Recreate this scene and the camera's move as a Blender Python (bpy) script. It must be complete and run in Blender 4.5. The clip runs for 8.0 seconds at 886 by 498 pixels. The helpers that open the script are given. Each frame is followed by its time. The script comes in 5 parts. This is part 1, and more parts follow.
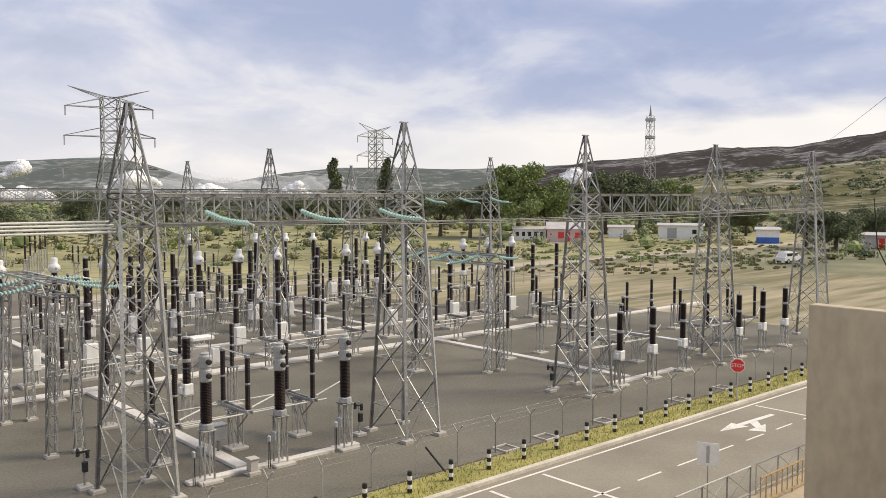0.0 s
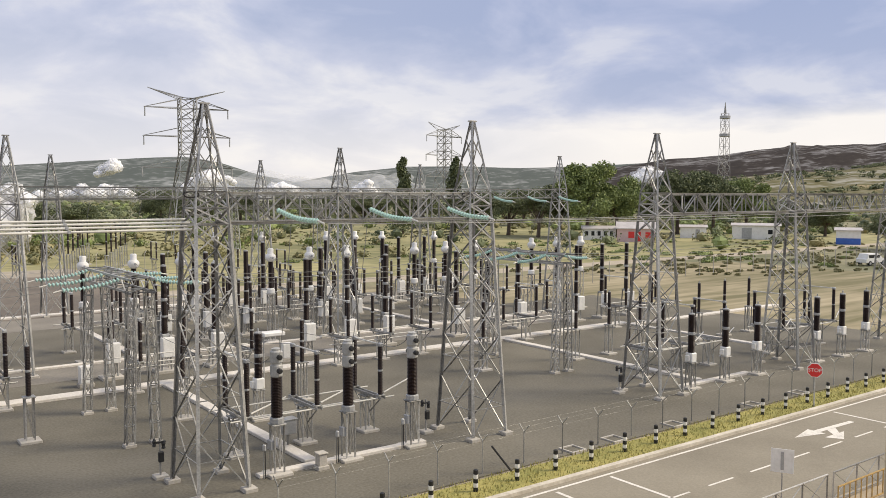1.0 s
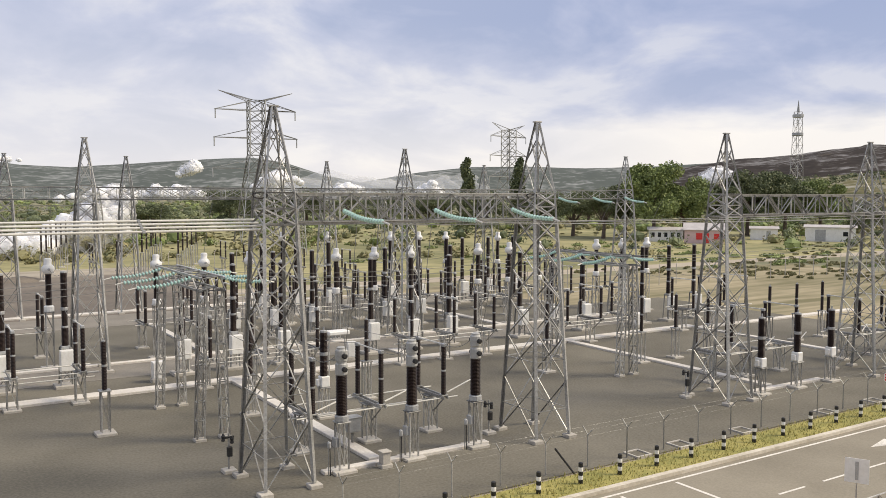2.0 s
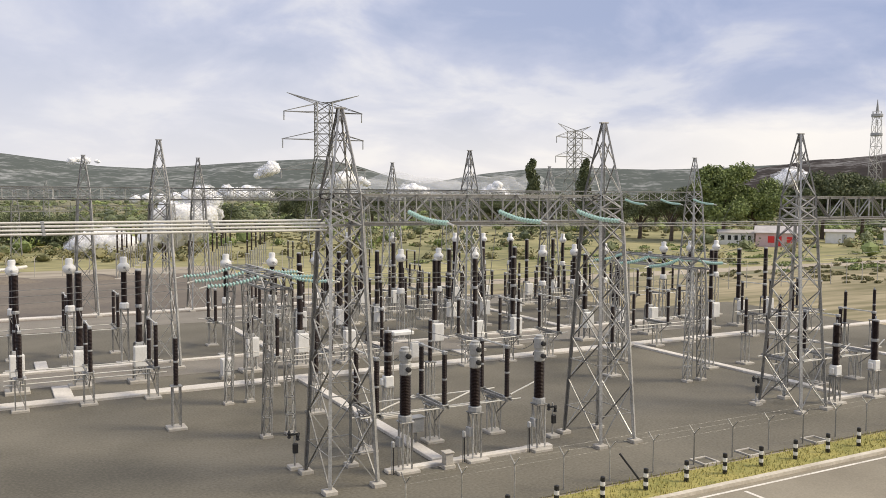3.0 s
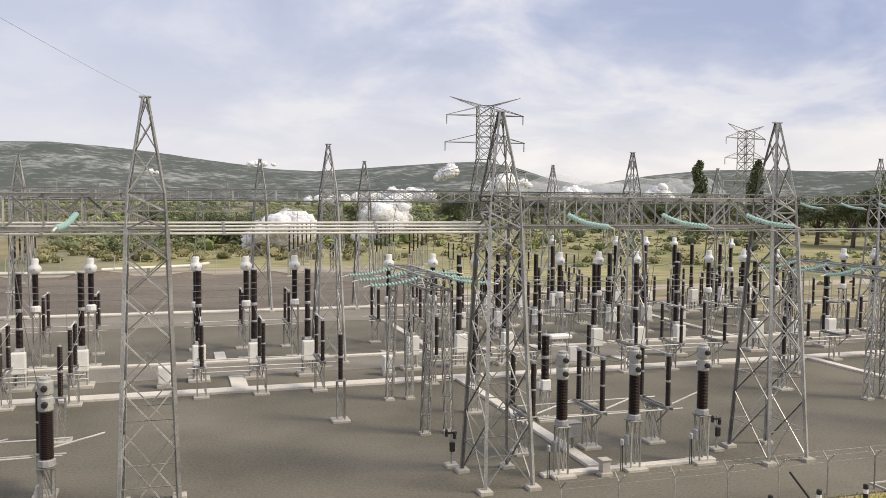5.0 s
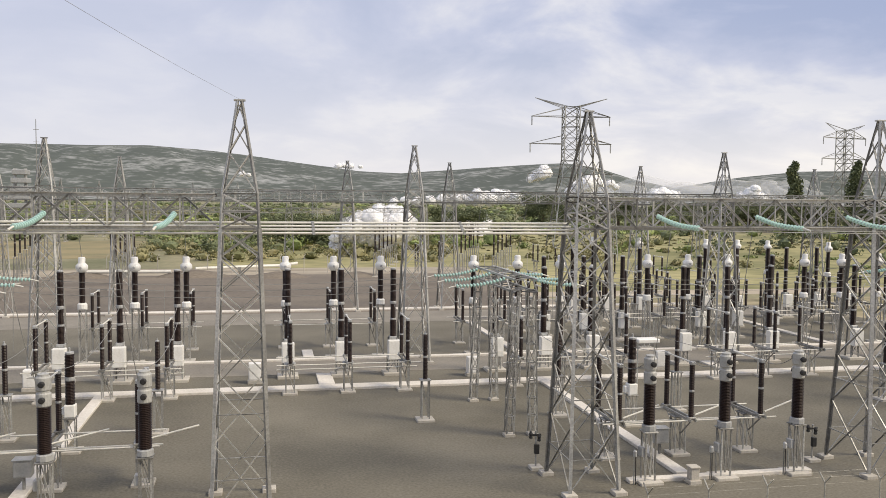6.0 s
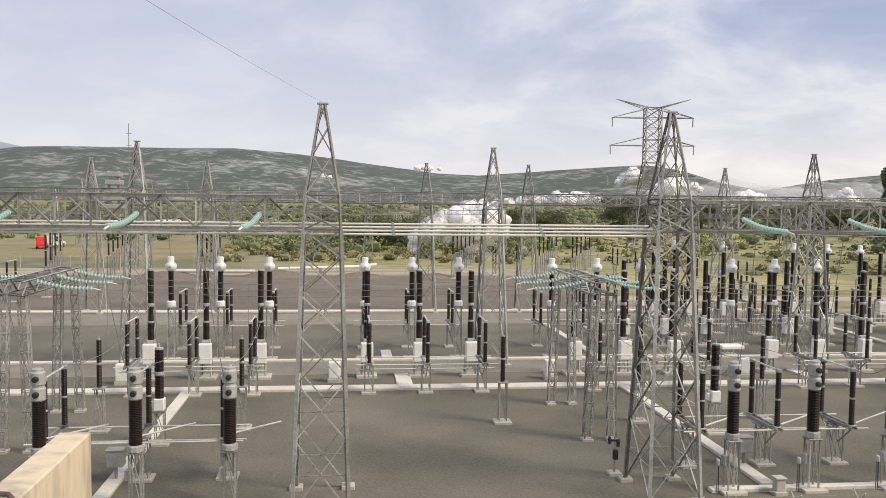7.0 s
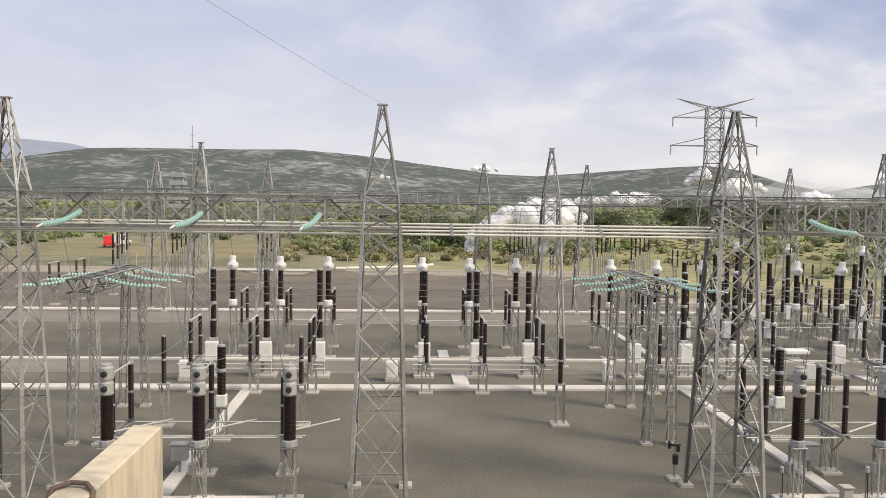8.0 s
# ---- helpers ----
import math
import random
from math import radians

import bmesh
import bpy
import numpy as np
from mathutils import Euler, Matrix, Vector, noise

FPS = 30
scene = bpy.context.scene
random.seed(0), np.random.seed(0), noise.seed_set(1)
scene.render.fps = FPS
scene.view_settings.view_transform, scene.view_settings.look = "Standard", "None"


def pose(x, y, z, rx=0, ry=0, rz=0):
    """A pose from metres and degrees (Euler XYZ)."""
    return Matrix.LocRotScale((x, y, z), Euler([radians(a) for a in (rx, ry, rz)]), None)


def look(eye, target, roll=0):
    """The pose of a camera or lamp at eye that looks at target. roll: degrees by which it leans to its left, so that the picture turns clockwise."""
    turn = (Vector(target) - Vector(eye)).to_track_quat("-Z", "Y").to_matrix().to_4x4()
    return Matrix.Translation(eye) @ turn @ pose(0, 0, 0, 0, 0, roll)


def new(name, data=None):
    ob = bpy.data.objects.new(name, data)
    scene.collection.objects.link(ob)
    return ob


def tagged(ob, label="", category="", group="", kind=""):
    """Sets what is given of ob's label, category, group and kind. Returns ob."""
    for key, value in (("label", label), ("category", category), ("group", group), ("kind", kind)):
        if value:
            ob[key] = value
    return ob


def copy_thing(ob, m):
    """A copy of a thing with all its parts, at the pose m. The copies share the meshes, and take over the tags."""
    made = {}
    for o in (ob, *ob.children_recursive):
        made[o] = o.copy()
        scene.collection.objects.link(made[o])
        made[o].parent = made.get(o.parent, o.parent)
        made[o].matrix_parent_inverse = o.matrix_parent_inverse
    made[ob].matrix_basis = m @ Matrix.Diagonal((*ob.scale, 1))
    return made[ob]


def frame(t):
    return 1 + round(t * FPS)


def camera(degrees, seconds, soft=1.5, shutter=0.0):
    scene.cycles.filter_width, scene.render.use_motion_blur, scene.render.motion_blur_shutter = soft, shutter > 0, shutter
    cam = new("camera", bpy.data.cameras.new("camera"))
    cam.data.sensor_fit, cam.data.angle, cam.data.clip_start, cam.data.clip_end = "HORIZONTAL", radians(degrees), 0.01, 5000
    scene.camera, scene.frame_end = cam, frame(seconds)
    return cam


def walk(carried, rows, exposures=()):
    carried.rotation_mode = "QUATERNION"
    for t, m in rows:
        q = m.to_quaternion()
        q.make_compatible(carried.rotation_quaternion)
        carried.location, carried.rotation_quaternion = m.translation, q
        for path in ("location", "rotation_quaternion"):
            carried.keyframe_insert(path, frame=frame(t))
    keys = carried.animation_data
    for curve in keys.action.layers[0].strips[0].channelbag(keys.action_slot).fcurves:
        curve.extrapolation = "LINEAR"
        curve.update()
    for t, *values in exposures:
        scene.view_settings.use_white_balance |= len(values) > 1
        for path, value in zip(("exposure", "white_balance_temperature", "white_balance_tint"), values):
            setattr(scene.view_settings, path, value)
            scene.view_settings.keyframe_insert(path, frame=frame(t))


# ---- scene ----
cam = camera(55.0, 8.0, soft=0.8)
PATH = [
    (0, (-3.479, 1.563, 10.537), (-2.159, 3.06, 10.41), 0.0),
    (0.5, (-3.457, 1.518, 10.541), (-2.198, 3.066, 10.411), 0.1),
    (1, (-3.48, 1.534, 10.541), (-2.284, 3.132, 10.411), 0.1),
    (1.5, (-3.511, 1.517, 10.559), (-2.376, 3.158, 10.429), 0.1),
    (3, (-3.532, 1.493, 10.567), (-2.589, 3.252, 10.44), 0.3),
    (3.5, (-3.529, 1.481, 10.574), (-2.655, 3.275, 10.448), 0.3),
    (4, (-3.536, 1.462, 10.563), (-2.739, 3.292, 10.439), 0.3),
    (4.5, (-3.529, 1.45, 10.57), (-2.815, 3.314, 10.447), 0.4),
    (5, (-3.53, 1.425, 10.58), (-2.931, 3.329, 10.456), 0.5),
    (6.5, (-3.642, 1.384, 10.525), (-3.321, 3.355, 10.406), 0.6),
    (7, (-3.653, 1.358, 10.526), (-3.424, 3.341, 10.408), 0.7),
    (7.5, (-3.648, 1.358, 10.532), (-3.487, 3.348, 10.413), 0.8),
    (8, (-3.716, 1.346, 10.518), (-3.619, 3.34, 10.4), 0.8),
]
walk(cam, [(t, look(eye, target, roll)) for t, eye, target, roll in PATH], [(0.0, 0.08, 7100, 11), (8.0, 0.08, 7100, 11)])

# ---- daylight ----
world = bpy.data.worlds.new("cloudy_sky")
scene.world = world
world.use_nodes = True
wn, wl = world.node_tree.nodes, world.node_tree.links
wn.clear()
w_out = wn.new("ShaderNodeOutputWorld")
w_bg = wn.new("ShaderNodeBackground")
sky = wn.new("ShaderNodeTexSky")
sky.sky_type, sky.sun_disc = "NISHITA", False
sky.sun_elevation, sky.sun_rotation = radians(45), radians(120)
sky_gain = wn.new("ShaderNodeVectorMath")
sky_gain.operation = "SCALE"
sky_gain.inputs["Scale"].default_value = 0.10
wl.new(sky.outputs[0], sky_gain.inputs[0])
w_co = wn.new("ShaderNodeTexCoord")
w_sep = wn.new("ShaderNodeSeparateXYZ")
wl.new(w_co.outputs["Generated"], w_sep.inputs[0])


def wmath(op, a, b=None, c=None, clamp=False):
    n = wn.new("ShaderNodeMath")
    n.operation, n.use_clamp = op, clamp
    for i, v in enumerate((a, b, c)):
        if v is None:
            continue
        if isinstance(v, (int, float)):
            n.inputs[i].default_value = v
        else:
            wl.new(v, n.inputs[i])
    return n.outputs[0]


# cloud sheet: the direction is spread over a flat layer, so that clouds flatten towards the horizon
w_up = wmath("MAXIMUM", w_sep.outputs[2], 0.0)
w_den = wmath("ADD", w_up, 0.30)
w_cx, w_cy = wmath("DIVIDE", w_sep.outputs[0], w_den), wmath("DIVIDE", w_sep.outputs[1], w_den)
w_comb = wn.new("ShaderNodeCombineXYZ")
wl.new(w_cx, w_comb.inputs[0])
wl.new(w_cy, w_comb.inputs[1])
w_n1 = wn.new("ShaderNodeTexNoise")
w_n1.inputs["Scale"].default_value, w_n1.inputs["Detail"].default_value = 2.3, 10.0
w_n1.inputs["Roughness"].default_value, w_n1.inputs["Distortion"].default_value = 0.55, 0.35
wl.new(w_comb.outputs[0], w_n1.inputs["Vector"])
w_ramp = wn.new("ShaderNodeValToRGB")
w_ramp.color_ramp.elements[0].position, w_ramp.color_ramp.elements[0].color = 0.40, (0.33, 0.42, 0.66, 1)
w_ramp.color_ramp.elements[1].position, w_ramp.color_ramp.elements[1].color = 0.62, (0.85, 0.88, 0.96, 1)
w_mid = w_ramp.color_ramp.elements.new(0.5)
w_mid.color = (0.50, 0.57, 0.79, 1)
wl.new(w_n1.outputs[0], w_ramp.inputs[0])
# the sheet is thinner and paler to the west
w_east = wmath("MULTIPLY_ADD", w_sep.outputs[0], 1.1, 0.15, clamp=True)
w_side = wn.new("ShaderNodeMix")
w_side.data_type = "RGBA"
w_pale = wn.new("ShaderNodeMix")
w_pale.data_type = "RGBA"
w_pale.inputs[0].default_value = 0.82
wl.new(w_ramp.outputs[0], w_pale.inputs[6])
w_pale.inputs[7].default_value = (0.59, 0.65, 0.84, 1)
wl.new(w_east, w_side.inputs[0])
wl.new(w_pale.outputs[2], w_side.inputs[6])
wl.new(w_ramp.outputs[0], w_side.inputs[7])
# bright break under the cloud sheet, low over the horizon
w_low = wmath("SUBTRACT", 1.0, wmath("DIVIDE", w_up, 0.20), clamp=True)
w_low = wmath("MULTIPLY", wmath("POWER", w_low, 1.25), wmath("MULTIPLY_ADD", w_east, 0.5, 0.5))
# heavier blue-grey cloud over the east, with a ragged lower edge above the bright break
w_n2 = wn.new("ShaderNodeTexNoise")
w_n2.inputs["Scale"].default_value, w_n2.inputs["Detail"].default_value, w_n2.inputs["Roughness"].default_value = 4.5, 6.0, 0.55
w_flat = wn.new("ShaderNodeMapping")
w_flat.inputs["Scale"].default_value = (1, 1, 4)
wl.new(w_co.outputs["Generated"], w_flat.inputs["Vector"])
wl.new(w_flat.outputs[0], w_n2.inputs["Vector"])
w_edge = wmath("ADD", w_up, wmath("MULTIPLY_ADD", w_n2.outputs[0], 0.08, -0.04))
w_over = wmath("MULTIPLY_ADD", w_edge, 32.0, -2.4, clamp=True)
w_eastern = wmath("MULTIPLY_ADD", w_sep.outputs[0], 2.6, -0.95, clamp=True)
w_bank = wmath("MULTIPLY", w_over, w_eastern)
w_break = wmath("MULTIPLY", w_eastern, wmath("MULTIPLY_ADD", w_over, -0.9, 0.9))
w_low = wmath("MAXIMUM", wmath("MULTIPLY", w_low, wmath("MULTIPLY_ADD", w_bank, -0.75, 1.0)), w_break)
w_heavy = wn.new("ShaderNodeMix")
w_heavy.data_type = "RGBA"
wl.new(wmath("MULTIPLY", w_bank, 0.5), w_heavy.inputs[0])
wl.new(w_side.outputs[2], w_heavy.inputs[6])
w_heavy.inputs[7].default_value = (0.36, 0.44, 0.70, 1)
w_glow = wn.new("ShaderNodeMix")
w_glow.data_type = "RGBA"
wl.new(w_low, w_glow.inputs[0])
wl.new(w_heavy.outputs[2], w_glow.inputs[6])
w_glow.inputs[7].default_value = (0.97, 0.965, 0.98, 1)
w_mix = wn.new("ShaderNodeMix")
w_mix.data_type = "RGBA"
w_mix.inputs[0].default_value = 0.9
wl.new(sky_gain.outputs[0], w_mix.inputs[6])
wl.new(w_glow.outputs[2], w_mix.inputs[7])
wl.new(w_mix.outputs[2], w_bg.inputs[0])
w_bg.inputs[1].default_value = 1.0
wl.new(w_bg.outputs[0], w_out.inputs[0])

sun = new("sun", bpy.data.lights.new("sun", "SUN"))
sun.data.energy, sun.data.angle, sun.data.color = 3.2, radians(20), (1.0, 0.92, 0.77)
sun.matrix_world = look((70, -40, 80), (0, 0, 0))


# ---- materials ----
def material(name, base, dark=None, rough=0.6, metal=0.0, scale=1.0, fine=30.0, bump=0.15, spread=(0.35, 0.7), each=0.0, coord="Object", shine=0.5, stretch=None):
    """A surface in two tones by a coarse and a fine noise, with fine relief; each: tone change from piece to piece."""
    m = bpy.data.materials.new(name)
    m.use_nodes = True
    n, l = m.node_tree.nodes, m.node_tree.links
    b = n["Principled BSDF"]
    b.inputs["Roughness"].default_value, b.inputs["Metallic"].default_value = rough, metal
    b.inputs["Specular IOR Level"].default_value = shine
    dark = dark or tuple(c * 0.7 for c in base)
    co = n.new("ShaderNodeTexCoord")
    n1, n2 = n.new("ShaderNodeTexNoise"), n.new("ShaderNodeTexNoise")
    n1.inputs["Scale"].default_value, n1.inputs["Detail"].default_value = scale, 5
    n2.inputs["Scale"].default_value, n2.inputs["Detail"].default_value = fine, 4
    mp = n.new("ShaderNodeMapping")
    mp.inputs["Scale"].default_value = stretch or (1, 1, 1)
    l.new(co.outputs[coord], mp.inputs["Vector"])
    for k in (n1, n2):
        l.new(mp.outputs[0], k.inputs["Vector"])
    add = n.new("ShaderNodeMath")
    add.operation = "MULTIPLY_ADD"
    l.new(n2.outputs[0], add.inputs[0])
    add.inputs[1].default_value = 0.45
    sc = n.new("ShaderNodeMath")
    sc.operation = "MULTIPLY"
    sc.inputs[1].default_value = 0.55
    l.new(n1.outputs[0], sc.inputs[0])
    l.new(sc.outputs[0], add.inputs[2])
    r = n.new("ShaderNodeValToRGB")
    r.color_ramp.elements[0].position, r.color_ramp.elements[0].color = spread[0], (*dark, 1)
    r.color_ramp.elements[1].position, r.color_ramp.elements[1].color = spread[1], (*base, 1)
    l.new(add.outputs[0], r.inputs[0])
    last = r.outputs[0]
    if each:
        info = n.new("ShaderNodeObjectInfo")
        hsv = n.new("ShaderNodeHueSaturation")
        mr = n.new("ShaderNodeMapRange")
        mr.inputs[3].default_value, mr.inputs[4].default_value = 1 - each, 1 + each
        l.new(info.outputs["Random"], mr.inputs[0])
        l.new(mr.outputs[0], hsv.inputs["Value"])
        l.new(last, hsv.inputs["Color"])
        last = hsv.outputs[0]
    l.new(last, b.inputs["Base Color"])
    if bump:
        bp = n.new("ShaderNodeBump")
        bp.inputs["Strength"].default_value, bp.inputs["Distance"].default_value = bump, 0.02
        l.new(n2.outputs[0], bp.inputs["Height"])
        l.new(bp.outputs[0], b.inputs["Normal"])
    return m


# the wide tone change per bar imitates sunlit and shaded members in colour
STEEL = material("galvanised_steel", (0.55, 0.545, 0.51), (0.21, 0.206, 0.195), rough=0.45, metal=0.25, scale=0.8, fine=14, bump=0.05, each=0.4)
ALU = material("aluminium_tube", (0.80, 0.78, 0.70), (0.6, 0.58, 0.52), rough=0.45, metal=0.0, scale=1.0, fine=12, bump=0.03)
PORCELAIN = material("brown_porcelain", (0.030, 0.015, 0.011), (0.013, 0.007, 0.006), rough=0.5, shine=0.3, scale=2, fine=10, bump=0.02)
CASTING = material("grey_casting", (0.5, 0.51, 0.5), (0.33, 0.33, 0.33), rough=0.5, metal=0.2, scale=3, fine=25, bump=0.08, each=0.08)
WHITE = material("white_enamel", (0.84, 0.83, 0.79), (0.68, 0.67, 0.62), rough=0.4, scale=1.5, fine=9, bump=0.03, spread=(0.25, 0.55), each=0.05)
DARK = material("dark_rubber", (0.03, 0.03, 0.03), (0.015, 0.015, 0.015), rough=0.6, scale=3, fine=20)
GLASS = material("green_toughened_glass", (0.50, 0.70, 0.645), (0.36, 0.56, 0.51), rough=0.15, scale=3, fine=20, bump=0.0)
CONCRETE = material("kerb_concrete", (0.80, 0.76, 0.69), (0.56, 0.52, 0.46), rough=0.85, scale=0.5, fine=8, bump=0.2)
PAD = material("footing_concrete", (0.58, 0.545, 0.48), (0.38, 0.355, 0.31), rough=0.9, scale=1.0, fine=12, bump=0.2, each=0.1)
WIRE = material("conductor", (0.30, 0.30, 0.285), (0.17, 0.17, 0.165), rough=0.6, metal=0.0, scale=1, fine=9, bump=0)


# ---- mesh helpers ----
def part(name, bm, mat, parent=None, label="", smooth=False):
    me = bpy.data.meshes.new(name)
    bm.normal_update()
    bm.to_mesh(me)
    bm.free()
    if smooth:
        for p in me.polygons:
            p.use_smooth = True
    me.materials.append(mat)
    ob = new(name, me)
    ob.parent = parent
    if label:
        ob["label"] = label
    return ob


def thing(name, label, category, group="", at=(0, 0, 0), kind=""):
    ob = new(name)
    ob.location = at
    return tagged(ob, label, category, group, kind)


def box(bm, x0, x1, y0, y1, z0, z1, bevel=0.0):
    v = [bm.verts.new((x, y, z)) for z in (z0, z1) for y in (y0, y1) for x in (x0, x1)]
    fs = [bm.faces.new([v[i] for i in f]) for f in ((0, 2, 3, 1), (4, 5, 7, 6), (0, 1, 5, 4), (2, 6, 7, 3), (0, 4, 6, 2), (1, 3, 7, 5))]
    if bevel:
        es = {e for f in fs for e in f.edges}
        bmesh.ops.bevel(bm, geom=list(es), offset=bevel, segments=1, affect="EDGES")
    return bm


def rod(bm, p, q, r, r2=None, n=6, caps=True):
    """A round or, with n = 4, square bar from p to q."""
    p, q = Vector(p), Vector(q)
    r2 = r if r2 is None else r2
    d = (q - p).normalized()
    a = d.orthogonal().normalized() if abs(d.z) < 0.9 else d.cross(Vector((1, 0, 0)).cross(d)).normalized()
    if abs(d.z) < 0.9:
        a = d.cross(Vector((0, 0, 1))).normalized()
    b = d.cross(a)
    off = math.pi / 4 if n == 4 else 0
    ring = []
    for c, rr in ((p, r), (q, r2)):
        ring.append([bm.verts.new(c + (a * math.cos(off + i * 2 * math.pi / n) + b * math.sin(off + i * 2 * math.pi / n)) * rr) for i in range(n)])
    for i in range(n):
        bm.faces.new((ring[0][i], ring[0][(i + 1) % n], ring[1][(i + 1) % n], ring[1][i]))
    if caps:
        bm.faces.new(ring[0][::-1])
        bm.faces.new(ring[1])
    return bm


def angle(bm, p, q, w):
    """A rolled angle section from p to q: two thin legs."""
    p, q = Vector(p), Vector(q)
    d = (q - p).normalized()
    a = d.cross(Vector((0, 0, 1)))
    a = a.normalized() if a.length > 0.05 else Vector((1, 0, 0))
    b = d.cross(a).normalized()
    t = w * 0.16
    prof = [(0, 0), (w, 0), (w, t), (t, t), (t, w), (0, w)]
    ra = [bm.verts.new(p + a * (x - w / 3) + b * (y - w / 3)) for x, y in prof]
    rb = [bm.verts.new(q + a * (x - w / 3) + b * (y - w / 3)) for x, y in prof]
    for i in range(6):
        j = (i + 1) % 6
        bm.faces.new((ra[i], ra[j], rb[j], rb[i]))
    return bm


def lathe(bm, prof, n=12, at=(0, 0, 0), axis="z"):
    """A turned body from (radius, height) pairs."""
    rings = []
    for r, h in prof:
        ring = []
        for i in range(n):
            c, s = math.cos(2 * math.pi * i / n) * r, math.sin(2 * math.pi * i / n) * r
            v = {"z": (c, s, h), "y": (c, h, -s), "x": (h, c, s)}[axis]
            ring.append(bm.verts.new((v[0] + at[0], v[1] + at[1], v[2] + at[2])))
        rings.append(ring)
    for a, b in zip(rings, rings[1:]):
        for i in range(n):
            bm.faces.new((a[i], a[(i + 1) % n], b[(i + 1) % n], b[i]))
    bm.faces.new(rings[0][::-1])
    bm.faces.new(rings[-1])
    return bm


def sheds(z0, z1, core, rim, count):
    core, count = max(core, rim * 0.84), int(count * 1.3)
    prof, step = [(core, z0)], (z1 - z0) / count
    for i in range(count):
        z = z0 + i * step
        prof += [(core, z + step * 0.15), (rim, z + step * 0.35), (rim * 0.97, z + step * 0.45), (core, z + step * 0.85)]
    return prof + [(core, z1)]


def cable(points, r, n=5, sag=0.0, steps=12):
    bm = bmesh.new()
    pts = []
    for (a, b) in zip(points, points[1:]):
        a, b = Vector(a), Vector(b)
        for i in range(steps):
            t = i / steps
            p = a.lerp(b, t)
            p.z -= sag * 4 * t * (1 - t)
            pts.append(p)
    pts.append(Vector(points[-1]))
    rings = []
    for i, p in enumerate(pts):
        d = (pts[min(i + 1, len(pts) - 1)] - pts[max(i - 1, 0)]).normalized()
        u = d.cross(Vector((0, 0, 1)))
        u = u.normalized() if u.length > 0.02 else Vector((1, 0, 0))
        w = d.cross(u)
        rings.append([bm.verts.new(p + (u * math.cos(k * 2 * math.pi / n) + w * math.sin(k * 2 * math.pi / n)) * r) for k in range(n)])
    for a, b in zip(rings, rings[1:]):
        for k in range(n):
            bm.faces.new((a[k], a[(k + 1) % n], b[(k + 1) % n], b[k]))
    return bm


# ---- ground and surroundings ----
def ground_material():
    m = bpy.data.materials.new("dry_scrubland")
    m.use_nodes = True
    n, l = m.node_tree.nodes, m.node_tree.links
    b = n["Principled BSDF"]
    b.inputs["Roughness"].default_value = 0.95
    co = n.new("ShaderNodeTexCoord")
    cols = []
    for scale, detail in ((0.012, 6), (0.09, 6), (1.2, 4)):
        t = n.new("ShaderNodeTexNoise")
        t.inputs["Scale"].default_value, t.inputs["Detail"].default_value = scale, detail
        l.new(co.outputs["Object"], t.inputs["Vector"])
        cols.append(t.outputs[0])
    r1, r2 = n.new("ShaderNodeValToRGB"), n.new("ShaderNodeValToRGB")
    r1.color_ramp.elements[0].position, r1.color_ramp.elements[0].color = 0.40, (0.115, 0.12, 0.06, 1)
    r1.color_ramp.elements[1].position, r1.color_ramp.elements[1].color = 0.62, (0.30, 0.265, 0.15, 1)
    r2.color_ramp.elements[0].position, r2.color_ramp.elements[0].color = 0.36, (0.11, 0.125, 0.06, 1)
    r2.color_ramp.elements[1].position, r2.color_ramp.elements[1].color = 0.66, (0.35, 0.31, 0.20, 1)
    l.new(cols[0], r1.inputs[0])
    l.new(cols[1], r2.inputs[0])
    mx = n.new("ShaderNodeMix")
    mx.data_type = "RGBA"
    mx.inputs[0].default_value = 0.5
    l.new(r1.outputs[0], mx.inputs[6])
    l.new(r2.outputs[0], mx.inputs[7])
    hv = n.new("ShaderNodeHueSaturation")
    mr = n.new("ShaderNodeMapRange")
    mr.inputs[3].default_value, mr.inputs[4].default_value = 0.7, 1.35
    l.new(cols[2], mr.inputs[0])
    l.new(mr.outputs[0], hv.inputs["Value"])
    l.new(mx.outputs[2], hv.inputs["Color"])
    l.new(hv.outputs[0], b.inputs["Base Color"])
    return m


GROUND = ground_material()
EARTH = material("bare_earth", (0.44, 0.385, 0.30), (0.25, 0.215, 0.165), rough=0.95, scale=0.35, fine=2.0, bump=0.3, stretch=(0.12, 1, 1), spread=(0.38, 0.62))
GRAVEL = material("dark_yard_gravel", (0.198, 0.181, 0.141), (0.108, 0.099, 0.075), rough=0.95, scale=0.16, fine=9.0, bump=0.5, spread=(0.38, 0.64))
TRACK = material("pale_service_track", (0.30, 0.275, 0.23), (0.18, 0.163, 0.138), rough=0.95, scale=0.3, fine=7.0, bump=0.3)
TRACKPALE = material("pale_dirt_road", (0.50, 0.43, 0.33), (0.34, 0.29, 0.22), rough=0.95, scale=0.4, fine=4.0, bump=0.2, stretch=(0.2, 1, 1))
BROWN = material("brown_gravel", (0.225, 0.19, 0.148), (0.115, 0.098, 0.08), rough=0.95, scale=0.12, fine=6.0, bump=0.4, stretch=(0.35, 1, 1), spread=(0.38, 0.64))
ASPHALT = material("worn_asphalt", (0.325, 0.29, 0.222), (0.215, 0.19, 0.142), rough=0.9, scale=0.25, fine=14.0, bump=0.3)
PAINT = material("road_paint", (0.78, 0.74, 0.66), (0.42, 0.39, 0.33), rough=0.7, scale=1.2, fine=9.0, bump=0.05, spread=(0.25, 0.5))
KERB = material("pale_kerb", (0.74, 0.68, 0.57), (0.48, 0.43, 0.34), rough=0.9, scale=0.8, fine=7, bump=0.2)
